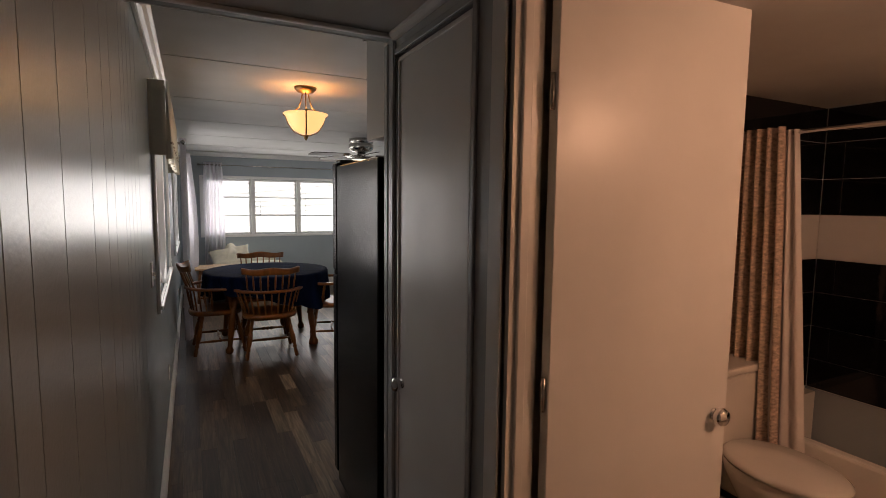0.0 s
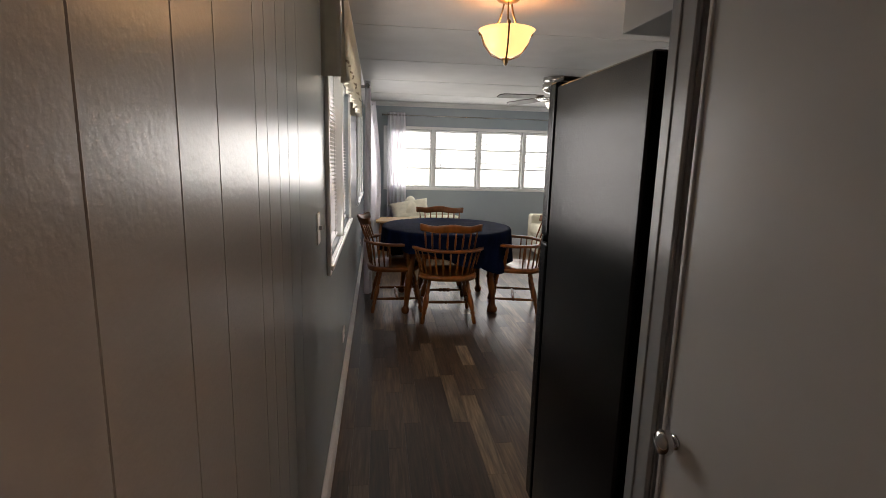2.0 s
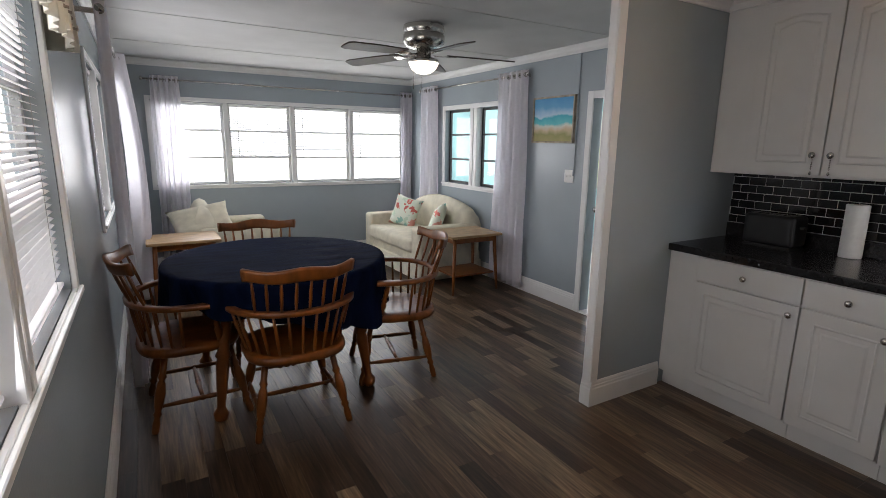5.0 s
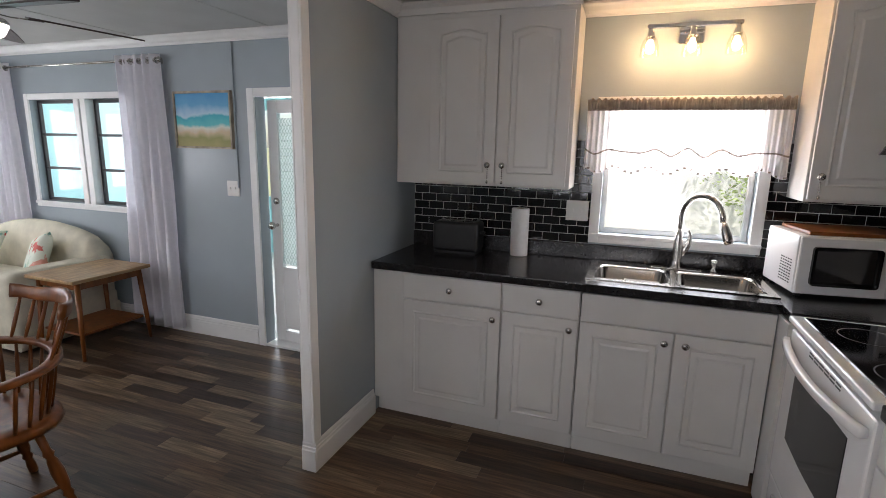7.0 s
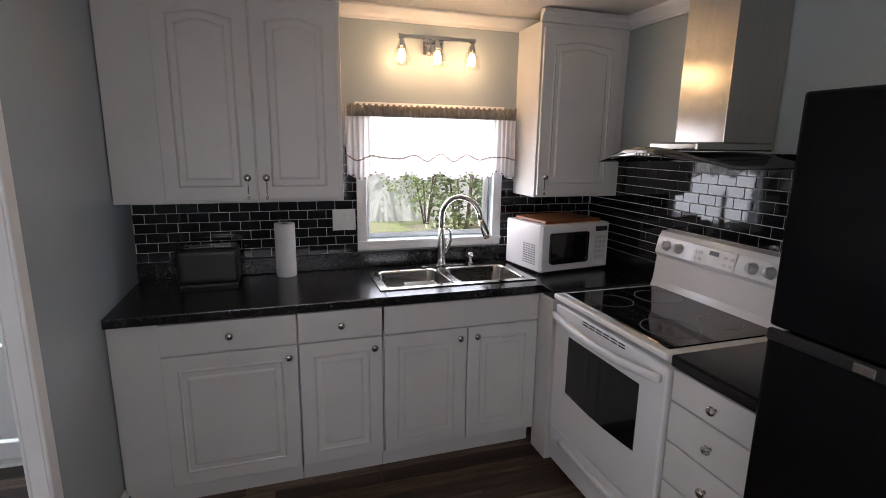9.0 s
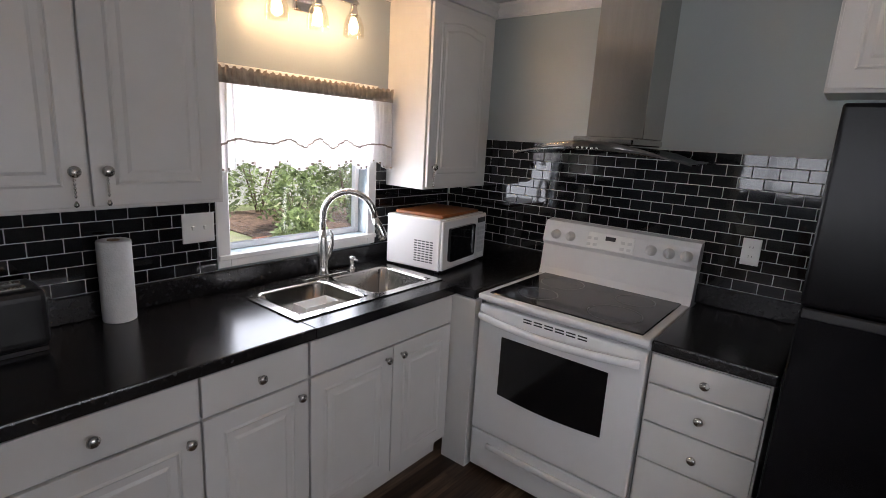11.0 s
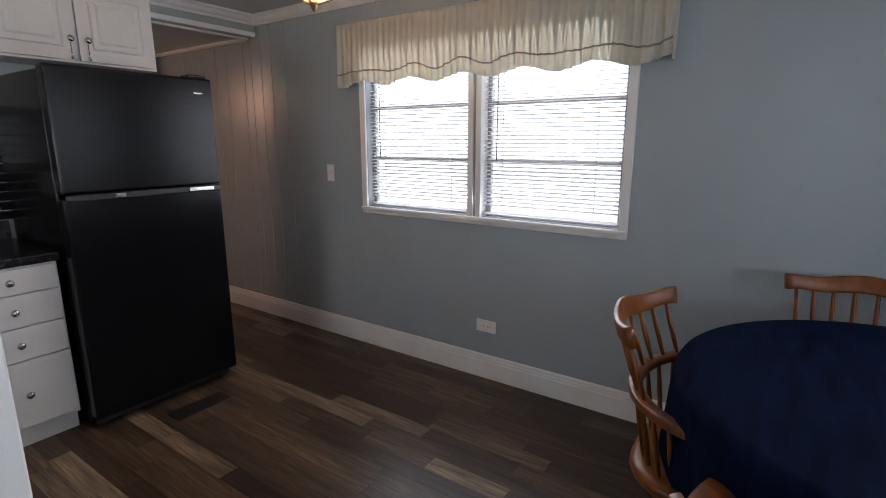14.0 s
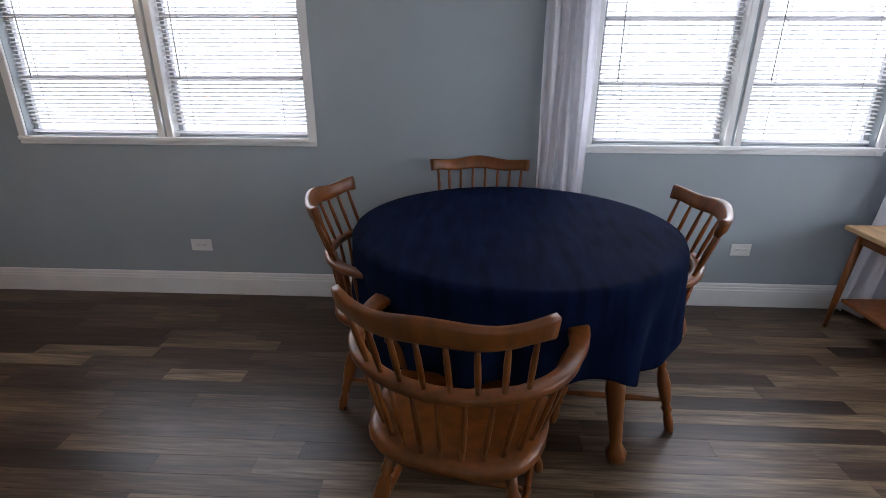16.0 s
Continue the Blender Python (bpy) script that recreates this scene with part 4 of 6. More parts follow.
def sink():
    s = thing("kitchen_sink", "stainless steel double-bowl drop-in sink", "sink", pose(0, 0, 0))
    x0, x1, y0, y1 = SX0 - 0.015, SX1 + 0.02, S0 - 0.015, S1 + 0.015
    bm = bmesh.new()
    ym = (y0 + y1) / 2 + 0.01
    bowls = [(y0 + 0.04, ym - 0.02), (ym + 0.02, y1 - 0.04)]
    bx0, bx1 = x0 + 0.04, x1 - 0.095
    # rim pieces
    for a, b, c, d in ((x0, bx0, y0, y1), (bx1, x1, y0, y1), (bx0, bx1, y0, bowls[0][0]), (bx0, bx1, bowls[0][1], bowls[1][0]), (bx0, bx1, bowls[1][1], y1)):
        box(bm, a, b, c, d, 0.9145, 0.920)
    bmesh.ops.remove_doubles(bm, verts=bm.verts, dist=0.0005)
    part("rim", bm, M_STEEL, s)
    for c, d in bowls:
        bm = bmesh.new()
        rings = []
        for inset, z in ((0.0, 0.9195), (0.006, 0.905), (0.016, 0.79), (0.05, 0.765), (0.15, 0.762)):
            ring = []
            r = 0.05
            for (cx, cy, a0) in ((bx1 - inset - r, d - inset - r, 0), (bx0 + inset + r, d - inset - r, 90), (bx0 + inset + r, c + inset + r, 180), (bx1 - inset - r, c + inset + r, 270)):
                for k in range(6):
                    a = radians(a0 + k * 18)
                    ring.append(bm.verts.new((cx + r * math.cos(a), cy + r * math.sin(a), z)))
            rings.append(ring)
        for p, q in zip(rings, rings[1:]):
            for i in range(len(p)):
                f = bm.faces.new((p[i], p[(i + 1) % len(p)], q[(i + 1) % len(p)], q[i]))
                f.smooth = True
        bm.faces.new(rings[-1])
        thicken(part("bowl", bm, M_STEEL, s), 0.002, 1)
    fc = thing("kitchen_faucet", "brushed nickel pull-down gooseneck faucet", "faucet", pose(3.432, 1.03, 0.92))
    bm = lathe(bmesh.new(), [(0.030, 0.004), (0.030, 0.012), (0.025, 0.018), (0.024, 0.05), (0.0255, 0.09), (0.024, 0.13), (0.019, 0.18), (0.0148, 0.22)], 18)
    part("base", bm, M_NICKEL, fc, smooth=True)
    bm = bmesh.new()
    pts = [(0, 0, 0.15), (0, 0, 0.25)] + [(-0.118 + 0.118 * math.cos(a * math.pi / 12), 0, 0.285 + 0.118 * math.sin(a * math.pi / 12)) for a in range(0, 12)] + [(-0.243, 0, 0.27)]
    part("deck_plate", boxm(-0.032, 0.032, -0.125, 0.125, 0.0, 0.006, bevel=0.004, seg=2), M_NICKEL, fc)
    rot = Matrix.Rotation(radians(46), 3, "Z")
    sweep(bm, [rot @ Vector(p) for p in pts], 0.029, 0.029, up=(0.72, -0.69, 0), round_=True, n=12)
    part("spout", bm, M_NICKEL, fc, smooth=True)
    e = rot @ Vector((-0.238, 0, 0.285))
    e2 = rot @ Vector((-0.285, 0, 0.185))
    hd = part("spray_head", turned(bmesh.new(), e, e2, [(0, 0.0155), (0.3, 0.019), (0.8, 0.023), (1, 0.02)], 16), M_NICKEL, fc, smooth=True)
    bm = bmesh.new()
    sweep(bm, [(0.0, -0.012, 0.075), (0.0, -0.034, 0.105), (0.0, -0.052, 0.145), (0.0, -0.054, 0.185), (0.0, -0.042, 0.215)], [0.034, 0.034, 0.028, 0.020, 0.010], [0.022, 0.022, 0.016, 0.010, 0.005], up=(1, 0, 0), round_=True)
    part("lever", bm, M_NICKEL, fc, smooth=True)
    sp = thing("soap_dispenser", "small brushed nickel soap pump beside the faucet", "soap dispenser", pose(3.435, 0.848, 0.92))
    part("pump", lathe(bmesh.new(), [(0.018, 0), (0.018, 0.006), (0.011, 0.012), (0.011, 0.04), (0.017, 0.045), (0.017, 0.062), (0.005, 0.066)], 14), M_NICKEL, sp, smooth=True)
    part("nozzle", rod(bmesh.new(), (0, 0, 0.053), (-0.04, 0, 0.05), 0.005), M_NICKEL, sp)
    c = thing("sink_caddy", "pale plastic caddy hanging in the sink bowl", "sink caddy", pose(3.255, 1.20, 0.79))
    bm = bmesh.new()
    for a in ((-0.045, 0.045, -0.085, 0.085, 0.0, 0.004), (-0.045, -0.041, -0.085, 0.085, 0.004, 0.08), (0.041, 0.045, -0.085, 0.085, 0.004, 0.08), (-0.041, 0.041, -0.085, -0.081, 0.004, 0.08), (-0.041, 0.041, 0.081, 0.085, 0.004, 0.08)):
        box(bm, *a)
    part("tray", bm, M_PLATE, c)


sink()

# counter things
tw = thing("paper_towel_roll", "white paper towel roll standing on the counter", "paper towel", pose(3.442, 1.888, 0.915))
part("core", lathe(bmesh.new(), [(0.019, 0.27), (0.019, 0.2815), (0.016, 0.2815), (0.016, 0.27)], 18), mat("cardboard_core", (0.35, 0.26, 0.17), 0.9), tw)
part("roll", lathe(bmesh.new(), [(0.05, 0), (0.052, 0.004), (0.052, 0.276), (0.05, 0.28), (0.02, 0.28), (0.02, 0.26)], 24), M_PAPER, tw)
to = thing("toaster", "black two-slot toaster on the counter", "toaster", pose(3.385, 2.25, 0.915))
part("body", boxm(-0.085, 0.085, -0.14, 0.14, 0.012, 0.19, bevel=0.03, seg=4), M_BLACKP, to)
part("slot", boxm(-0.045, -0.018, -0.1, 0.1, 0.188, 0.1915), M_STEEL, to)
part("slot", boxm(0.018, 0.045, -0.1, 0.1, 0.188, 0.1915), M_STEEL, to)
part("lever", boxm(-0.02, 0.02, -0.165, -0.139, 0.12, 0.135, bevel=0.004), M_BLACKP, to)
part("base", boxm(-0.075, 0.075, -0.13, 0.13, 0.0, 0.013), M_BLACKP, to)


def plate(name, m, label, w, h, kind, mat_=None):
    """A wall plate in the plane y = 0, front to -y, centred."""
    p = thing(name, label, "wall plate", m)
    part("plate", boxm(-w / 2, w / 2, -0.006, -0.0005, -h / 2, h / 2, bevel=0.002), mat_ or M_PLATE, p)
    if kind == "switch":
        part("toggle", boxm(-0.005, 0.005, -0.016, -0.005, -0.006, 0.010, bevel=0.001), M_PLATE, p)
    elif kind == "double_switch":
        for c in (-0.023, 0.023):
            part("toggle", boxm(c - 0.005, c + 0.005, -0.016, -0.005, -0.006, 0.010, bevel=0.001), M_PLATE, p)
    else:
        wide = w > h
        for c in (-0.02, 0.02):
            cx, cz = (c, 0) if wide else (0, c)
            s = part("socket", boxm(cx - 0.015, cx + 0.015, -0.008, -0.0055, cz - 0.013, cz + 0.013, bevel=0.002), M_PLATE, p)
            for e in (-0.006, 0.006):
                part("slot", boxm(cx + e - 0.001, cx + e + 0.001, -0.0086, -0.0079, cz - 0.004, cz + 0.005), M_BLACKP, s)
    return p


plate("light_switch", orient("+x", 0, 0.745) @ pose(0, 0, 1.195), "white toggle light switch on the panelled wall", 0.07, 0.115, "switch")
plate("wall_outlet", orient("+x", 0, 2.01) @ pose(0, 0, 0.33), "white sideways wall outlet under the window", 0.13, 0.075, "outlet")
plate("wall_outlet", orient("+x", 0, 5.25) @ pose(0, 0, 0.365), "white sideways wall outlet near the end table", 0.115, 0.072, "outlet")
plate("wall_outlet", orient("+y", 1.842, 0.010) @ pose(0, 0, 1.186), "white upright outlet on the black tiles", 0.07, 0.115, "outlet")
plate("wall_outlet", orient("-x", W - 0.010, 1.572) @ pose(0, 0, 1.193), "white switch and outlet plate on the black tiles", 0.125, 0.115, "double_switch")
plate("light_switch", orient("-x", W, 4.075) @ pose(0, 0, 1.205), "white double switch beside the porch door", 0.115, 0.115, "double_switch")
solo("cable_cover", boxm(W - 0.014, W - 0.001, 4.012, 4.027, 1.21, HC - 0.07, bevel=0.003), M_WALL, "painted cable cover above the switch", "cable")


# ---------- lamps ----------
def vanity_lamp():
    v = thing("wall_lamp", "chrome wall lamp with three clear glass shades", "wall lamp", pose(W, 1.07, 2.135))
    part("back_plate", boxm(-0.022, -0.001, -0.06, 0.06, -0.055, 0.045, bevel=0.004), M_CHROME, v)
    part("bar", boxm(-0.115, -0.09, -0.215, 0.215, 0.008, 0.028, bevel=0.003), M_CHROME, v)
    part("arm", boxm(-0.1, -0.02, -0.012, 0.012, 0.008, 0.026), M_CHROME, v)
    gl = glassy("clear_lamp_glass", (0.97, 0.94, 0.88), 0.05, 0.2)
    for y in (-0.195, 0.0, 0.195):
        h = part("holder", lathe(bmesh.new(), [(0.02, -0.045), (0.022, -0.03), (0.014, 0.0), (0.014, 0.01)], 14, Matrix.Translation((-0.102, y, 0))), M_CHROME, v, smooth=True)
        bm = lathe(bmesh.new(), [(0.024, -0.03), (0.034, -0.045), (0.045, -0.08), (0.047, -0.125)], 18, Matrix.Translation((-0.102, y, 0)))
        bmesh.ops.delete(bm, geom=[f for f in bm.faces if len(f.verts) > 4], context="FACES")
        s = part("shade", bm, gl, h, "clear glass shade")
        s.visible_shadow = False
        b = part("bulb", lathe(bmesh.new(), [(0.008, -0.045), (0.011, -0.055), (0.018, -0.07), (0.019, -0.08), (0.013, -0.094), (0.003, -0.098)], 14, Matrix.Translation((-0.102, y, 0))), M_BULB, h, "lit warm bulb", smooth=True)
        b.visible_shadow = False
        lamp("wall_lamp_light", "POINT", 2.4, (1, 0.62, 0.29), Matrix.Translation((W - 0.102, 1.07 + y, 2.05)))[1].shadow_soft_size = 0.025


vanity_lamp()


def pendant():
    p = thing("ceiling_lamp", "bronze semi-flush ceiling lamp with lit amber glass bowl", "ceiling lamp", pose(0.896, 1.642, 0))
    part("canopy", lathe(bmesh.new(), [(0.02, HC - 0.045), (0.05, HC - 0.035), (0.072, HC - 0.015), (0.075, HC - 0.001)], 24), M_BRONZE, p, smooth=True)
    for a in (20, 140, 260):
        c, s = math.cos(radians(a)), math.sin(radians(a))
        bm = bmesh.new()
        sweep(bm, [(0.02 * c, 0.02 * s, HC - 0.03), (0.035 * c, 0.035 * s, HC - 0.09), (0.05 * c, 0.05 * s, HC - 0.13), (0.10 * c, 0.10 * s, HC - 0.165), (0.158 * c, 0.158 * s, HC - 0.175)], 0.009, 0.009, round_=True)
        arm = part("arm", bm, M_BRONZE, p, smooth=True)
        bm = bmesh.new()
        sweep(bm, [(0.158 * c, 0.158 * s, HC - 0.175), (0.135 * c, 0.135 * s, HC - 0.24), (0.085 * c, 0.085 * s, HC - 0.30), (0.02 * c, 0.02 * s, HC - 0.325)], 0.010, 0.005, round_=True)
        part("strap", bm, M_BRONZE, arm, smooth=True)
        part("finial", lathe(bmesh.new(), [(0.003, -0.012), (0.01, 0), (0.003, 0.012)], 10, Matrix.Translation((0.163 * c, 0.163 * s, HC - 0.175))), M_BRONZE, arm)
    bm = lathe(bmesh.new(), [(0.004, HC - 0.318), (0.045, HC - 0.308), (0.085, HC - 0.285), (0.115, HC - 0.24), (0.132, HC - 0.195), (0.15, HC - 0.178), (0.146, HC - 0.176), (0.126, HC - 0.193), (0.108, HC - 0.24), (0.08, HC - 0.278), (0.004, HC - 0.308)], 32)
    b = part("bowl", bm, M_BOWL, p, "glowing amber glass bowl", smooth=True)
    b.visible_shadow = False
    part("finial", lathe(bmesh.new(), [(0.004, HC - 0.355), (0.012, HC - 0.342), (0.016, HC - 0.33), (0.02, HC - 0.32)], 14), M_BRONZE, p, smooth=True)
    lamp("ceiling_lamp_light", "POINT", 3.2, (1, 0.58, 0.25), Matrix.Translation((0.896, 1.642, HC - 0.16)))[1].shadow_soft_size = 0.05


pendant()


def fan(x, y):
    f = thing("ceiling_fan", "brushed nickel ceiling fan with five dark blades and a light", "ceiling fan", pose(x, y, 0))
    part("canopy", lathe(bmesh.new(), [(0.11, HC - 0.001), (0.145, HC - 0.012), (0.15, HC - 0.05), (0.138, HC - 0.062), (0.138, HC - 0.07), (0.15, HC - 0.08), (0.152, HC - 0.125), (0.12, HC - 0.155), (0.07, HC - 0.17)][::-1], 32), M_NICKEL, f, smooth=True)
    part("motor", lathe(bmesh.new(), [(0.055, HC - 0.172), (0.055, HC - 0.225), (0.10, HC - 0.238), (0.112, HC - 0.252), (0.11, HC - 0.262)][::-1], 28), M_NICKEL, f, smooth=True)
    b = part("light_bowl", lathe(bmesh.new(), [(0.004, HC - 0.345), (0.05, HC - 0.335), (0.088, HC - 0.308), (0.106, HC - 0.275), (0.108, HC - 0.263)], 26), M_FANLAMP, f, "lit white glass bowl", smooth=True)
    b.visible_shadow = False
    for i in range(5):
        a = 50 + 72 * i
        m = Matrix.Rotation(radians(a), 4, "Z") @ Matrix.Translation((0, 0, HC - 0.2)) @ Matrix.Rotation(radians(2.5), 4, "Y") @ Matrix.Rotation(radians(11), 4, "X")
        bm = bmesh.new()
        pts = [(0.18, -0.045), (0.20, -0.052), (0.45, -0.064), (0.64, -0.062), (0.675, -0.045), (0.682, 0.0), (0.675, 0.045), (0.64, 0.062), (0.45, 0.064), (0.20, 0.052), (0.18, 0.045)]
        lo = [bm.verts.new((p, q, -0.004)) for p, q in pts]
        hi = [bm.verts.new((p, q, 0.004)) for p, q in pts]
        for k in range(len(pts)):
            bm.faces.new((lo[k], lo[(k + 1) % len(pts)], hi[(k + 1) % len(pts)], hi[k]))
        bm.faces.new(hi)
        bm.faces.new(lo[::-1])
        bl = part("blade", bm, M_WALNUT, f, m=m)
        bm = bmesh.new()
        sweep(bm, [(0.07, 0, -0.008), (0.12, 0, -0.012), (0.16, 0, -0.008), (0.24, 0, -0.006)], [0.03, 0.022, 0.05, 0.07], 0.006)
        part("bracket", bm, M_NICKEL, bl)
    for dx in (-0.03, 0.04):
        part("pull_chain", rod(bmesh.new(), (dx, 0.10, HC - 0.25), (dx, 0.10, HC - 0.44), 0.002, 6), M_NICKEL, f)
    lamp("ceiling_fan_light", "POINT", 1.8, (1, 0.9, 0.75), Matrix.Translation((x, y, HC - 0.29)))[1].shadow_soft_size = 0.06


fan(2.07, 4.14)


# ---------- dining ----------
TX, TY, TR, TH = 0.905, 3.83, 0.635, 0.786


def dining_table():
    t = thing("dining_table", "round maple dining table under a navy cloth", "table", pose(TX, TY, 0))
    part("tabletop", lathe(bmesh.new(), [(TR - 0.03, TH - 0.04), (TR - 0.012, TH - 0.034), (TR - 0.008, TH - 0.018), (TR - 0.014, TH - 0.01)], 48), M_MAPLE, t)
    part("apron", lathe(bmesh.new(), [(TR - 0.14, TH - 0.13), (TR - 0.14, TH - 0.041)], 40), M_MAPLE, t)
    for a in (42, 138, 222, 318):
        c, s = math.cos(radians(a)), math.sin(radians(a))
        r0, r1 = TR - 0.17, TR - 0.06
        part("leg", turned(bmesh.new(), (r1 * c, r1 * s, 0.0), (r0 * c, r0 * s, TH - 0.05),
                           [(0, 0.022), (0.015, 0.034), (0.06, 0.04), (0.09, 0.026), (0.11, 0.022), (0.2, 0.026), (0.42, 0.036), (0.46, 0.03), (0.48, 0.042), (0.52, 0.03), (0.7, 0.036), (0.82, 0.042), (1, 0.042)], 14), M_MAPLE, t, smooth=True)

    def cloth(u, v):
        a = 2 * math.pi * u
        if v < 0.4:
            r = TR * v / 0.4
            z = TH + (0.0016 * math.sin(3 * r * math.cos(a) * 9 + 1) * math.sin(14 * r * math.sin(a)) + 0.0022 * math.sin(31 * r * math.sin(a) + 5 * r * math.cos(a)) * math.exp(-((r * math.cos(a) - 0.3) / 0.2) ** 2)) * min(1, r * 3)
        else:
            k = (v - 0.4) / 0.6
            wave = 0.5 + 0.5 * math.sin(13 * a + 1.2 * math.sin(3 * a))
            wave2 = 0.5 + 0.5 * math.sin(21 * a + 2)
            bend = min(1, k / 0.05)
            drop = 0.31 + 0.07 * max(0, math.cos(4 * (a - radians(48)))) - 0.21 * max(0, math.cos(a - radians(222))) ** 3
            r = TR + 0.008 * math.sin(bend * math.pi / 2) + k * (0.065 * wave + 0.022 * wave2 - 0.055)
            z = TH - 0.010 * bend ** 2 - k * drop
        return (r * math.cos(a), r * math.sin(a), z)

    bm = sheet(bmesh.new(), 208, 50, cloth)
    bmesh.ops.remove_doubles(bm, verts=bm.verts, dist=0.0006)
    c = solo("tablecloth", bm, M_CLOTH, "navy blue cloth hanging in folds over the round table", "tablecloth", m=pose(TX, TY, 0.001), smooth=True)
    thicken(c, 0.002, 1)


dining_table()


def captains_chair():
    """Bow-back armchair: front to local +y, seat centre at the origin."""
    c = thing("captains_chair", "honey maple captain's chair with spindle back", "chair", group="chairs round the table")
    bm = bmesh.new()
    rings = []
    for k, (s, z) in enumerate(((0.86, 0.392), (0.97, 0.397), (1.0, 0.415), (0.985, 0.434), (0.9, 0.442), (0.6, 0.434), (0.2, 0.428))):
        ring = []
        for i in range(28):
            a = 2 * math.pi * i / 28
            x, y = math.copysign(abs(math.cos(a)) ** 0.7, math.cos(a)) * 0.262, math.copysign(abs(math.sin(a)) ** 0.7, math.sin(a)) * 0.255
            ring.append(bm.verts.new((x * s, y * s - 0.035, z)))
        rings.append(ring)
    for p, q in zip(rings, rings[1:]):
        for i in range(28):
            bm.faces.new((p[i], p[(i + 1) % 28], q[(i + 1) % 28], q[i]))
    bm.faces.new(rings[0][::-1])
    bm.faces.new(rings[-1])
    part("seat", bm, M_MAPLE, c, smooth=True)
    legp = [(0, 0.015), (0.03, 0.018), (0.12, 0.019), (0.2, 0.014), (0.24, 0.022), (0.28, 0.015), (0.34, 0.022), (0.5, 0.026), (0.62, 0.02), (0.66, 0.014), (0.7, 0.022), (0.74, 0.016), (1, 0.017)]
    feet = {}
    for sx in (-1, 1):
        for sy in (-1, 1):
            p0, p1 = (sx * 0.235, sy * 0.225 - (0.02 if sy < 0 else 0), 0.0), (sx * 0.165, sy * 0.15 - 0.01, 0.402)
            feet[sx, sy] = (Vector(p0), Vector(p1))
            part("leg", turned(bmesh.new(), p0, p1, legp, 12), M_MAPLE, c, smooth=True)
    mids = {}
    sp = [(0, 0.008), (0.2, 0.012), (0.42, 0.014), (0.46, 0.01), (0.5, 0.017), (0.54, 0.01), (0.58, 0.014), (0.8, 0.012), (1, 0.008)]
    for sx in (-1, 1):
        a, b = feet[sx, -1][0].lerp(feet[sx, -1][1], 0.33), feet[sx, 1][0].lerp(feet[sx, 1][1], 0.33)
        mids[sx] = a.lerp(b, 0.5)
        part("stretcher", turned(bmesh.new(), a, b, sp, 10), M_MAPLE, c, smooth=True)
    part("stretcher", turned(bmesh.new(), mids[-1], mids[1], sp, 10), M_MAPLE, c, smooth=True)
    fb = feet[-1, 1][0].lerp(feet[-1, 1][1], 0.5), feet[1, 1][0].lerp(feet[1, 1][1], 0.5)
    beads = [(0, 0.008), (0.25, 0.011), (0.36, 0.012), (0.38, 0.018), (0.42, 0.02), (0.45, 0.011), (0.48, 0.019), (0.52, 0.019), (0.55, 0.011), (0.58, 0.02), (0.62, 0.018), (0.64, 0.012), (0.75, 0.011), (1, 0.008)]
    part("stretcher", turned(bmesh.new(), fb[0], fb[1], beads, 10), M_MAPLE, c, smooth=True)

    def arc(t):
        """The arm bow, t from -1 to 1."""
        a = t * radians(118)
        k = max(0, abs(t) - 0.72) / 0.28
        return Vector((0.31 * math.sin(a) + math.copysign(0.035 * k, t), -0.03 - 0.27 * math.cos(a) + 0.035 * k, 0.665 + 0.006 * k))

    pts = [arc(i / 18 - 1) for i in range(37)]
    bm = bmesh.new()
    sweep(bm, pts, [0.044 + 0.026 * max(0, abs(i / 18 - 1) - 0.72) / 0.28 for i in range(37)], 0.026)
    part("arm_bow", bm, M_MAPLE, c, smooth=True)
    spin = [(0, 0.006), (0.3, 0.0085), (0.6, 0.0085), (1, 0.006)]
    for i in range(13):
        t = -0.66 + 1.32 * i / 12
        q = arc(t)
        part("spindle", turned(bmesh.new(), (q.x * 0.78, -0.03 + (q.y + 0.03) * 0.86, 0.425), (q.x, q.y, 0.657), spin, 8), M_MAPLE, c, smooth=True)
    for sx in (-1, 1):
        q = arc(sx * 0.9)
        part("arm_post", turned(bmesh.new(), (sx * 0.215, 0.10, 0.425), (q.x, q.y, 0.65), [(0, 0.012), (0.15, 0.017), (0.4, 0.02), (0.5, 0.013), (0.56, 0.019), (0.62, 0.013), (0.85, 0.016), (1, 0.01)], 10), M_MAPLE, c, smooth=True)

    def crest(t, z=0.0):
        a = t * radians(46)
        return Vector((0.362 * math.sin(a), -0.03 - 0.33 * math.cos(a) - z * 0.3, 0.850 + z))

    for i in range(8):
        t = -0.84 + 1.68 * i / 7
        q = arc(t * 0.43)
        part("spindle", turned(bmesh.new(), (q.x, q.y, 0.672), crest(t), spin, 8), M_MAPLE, c, smooth=True)
    bm = bmesh.new()
    pts, hs = [], []
    for i in range(25):
        t = i / 12 - 1
        h = 0.060 + 0.008 * math.cos(t * math.pi) + 0.010 * max(0, abs(t) - 0.75) * 4
        pts.append(crest(t, 0.018 + 0.006 * math.cos(2 * math.pi * t)))
        hs.append(h)
    sweep(bm, pts, 0.024, hs, up=(0, -0.28, 1))
    part("crest_rail", bm, M_MAPLE, c, smooth=True)
    return c


chair = captains_chair()
chair.matrix_basis = pose(1.555, 3.64, 0, 0, 0, 77)
for x, y, a in ((0.855, 3.37, -2), (0.41, 3.71, -89), (0.90, 4.25, 176)):
    copy_thing(chair, pose(x, y, 0, 0, 0, a))


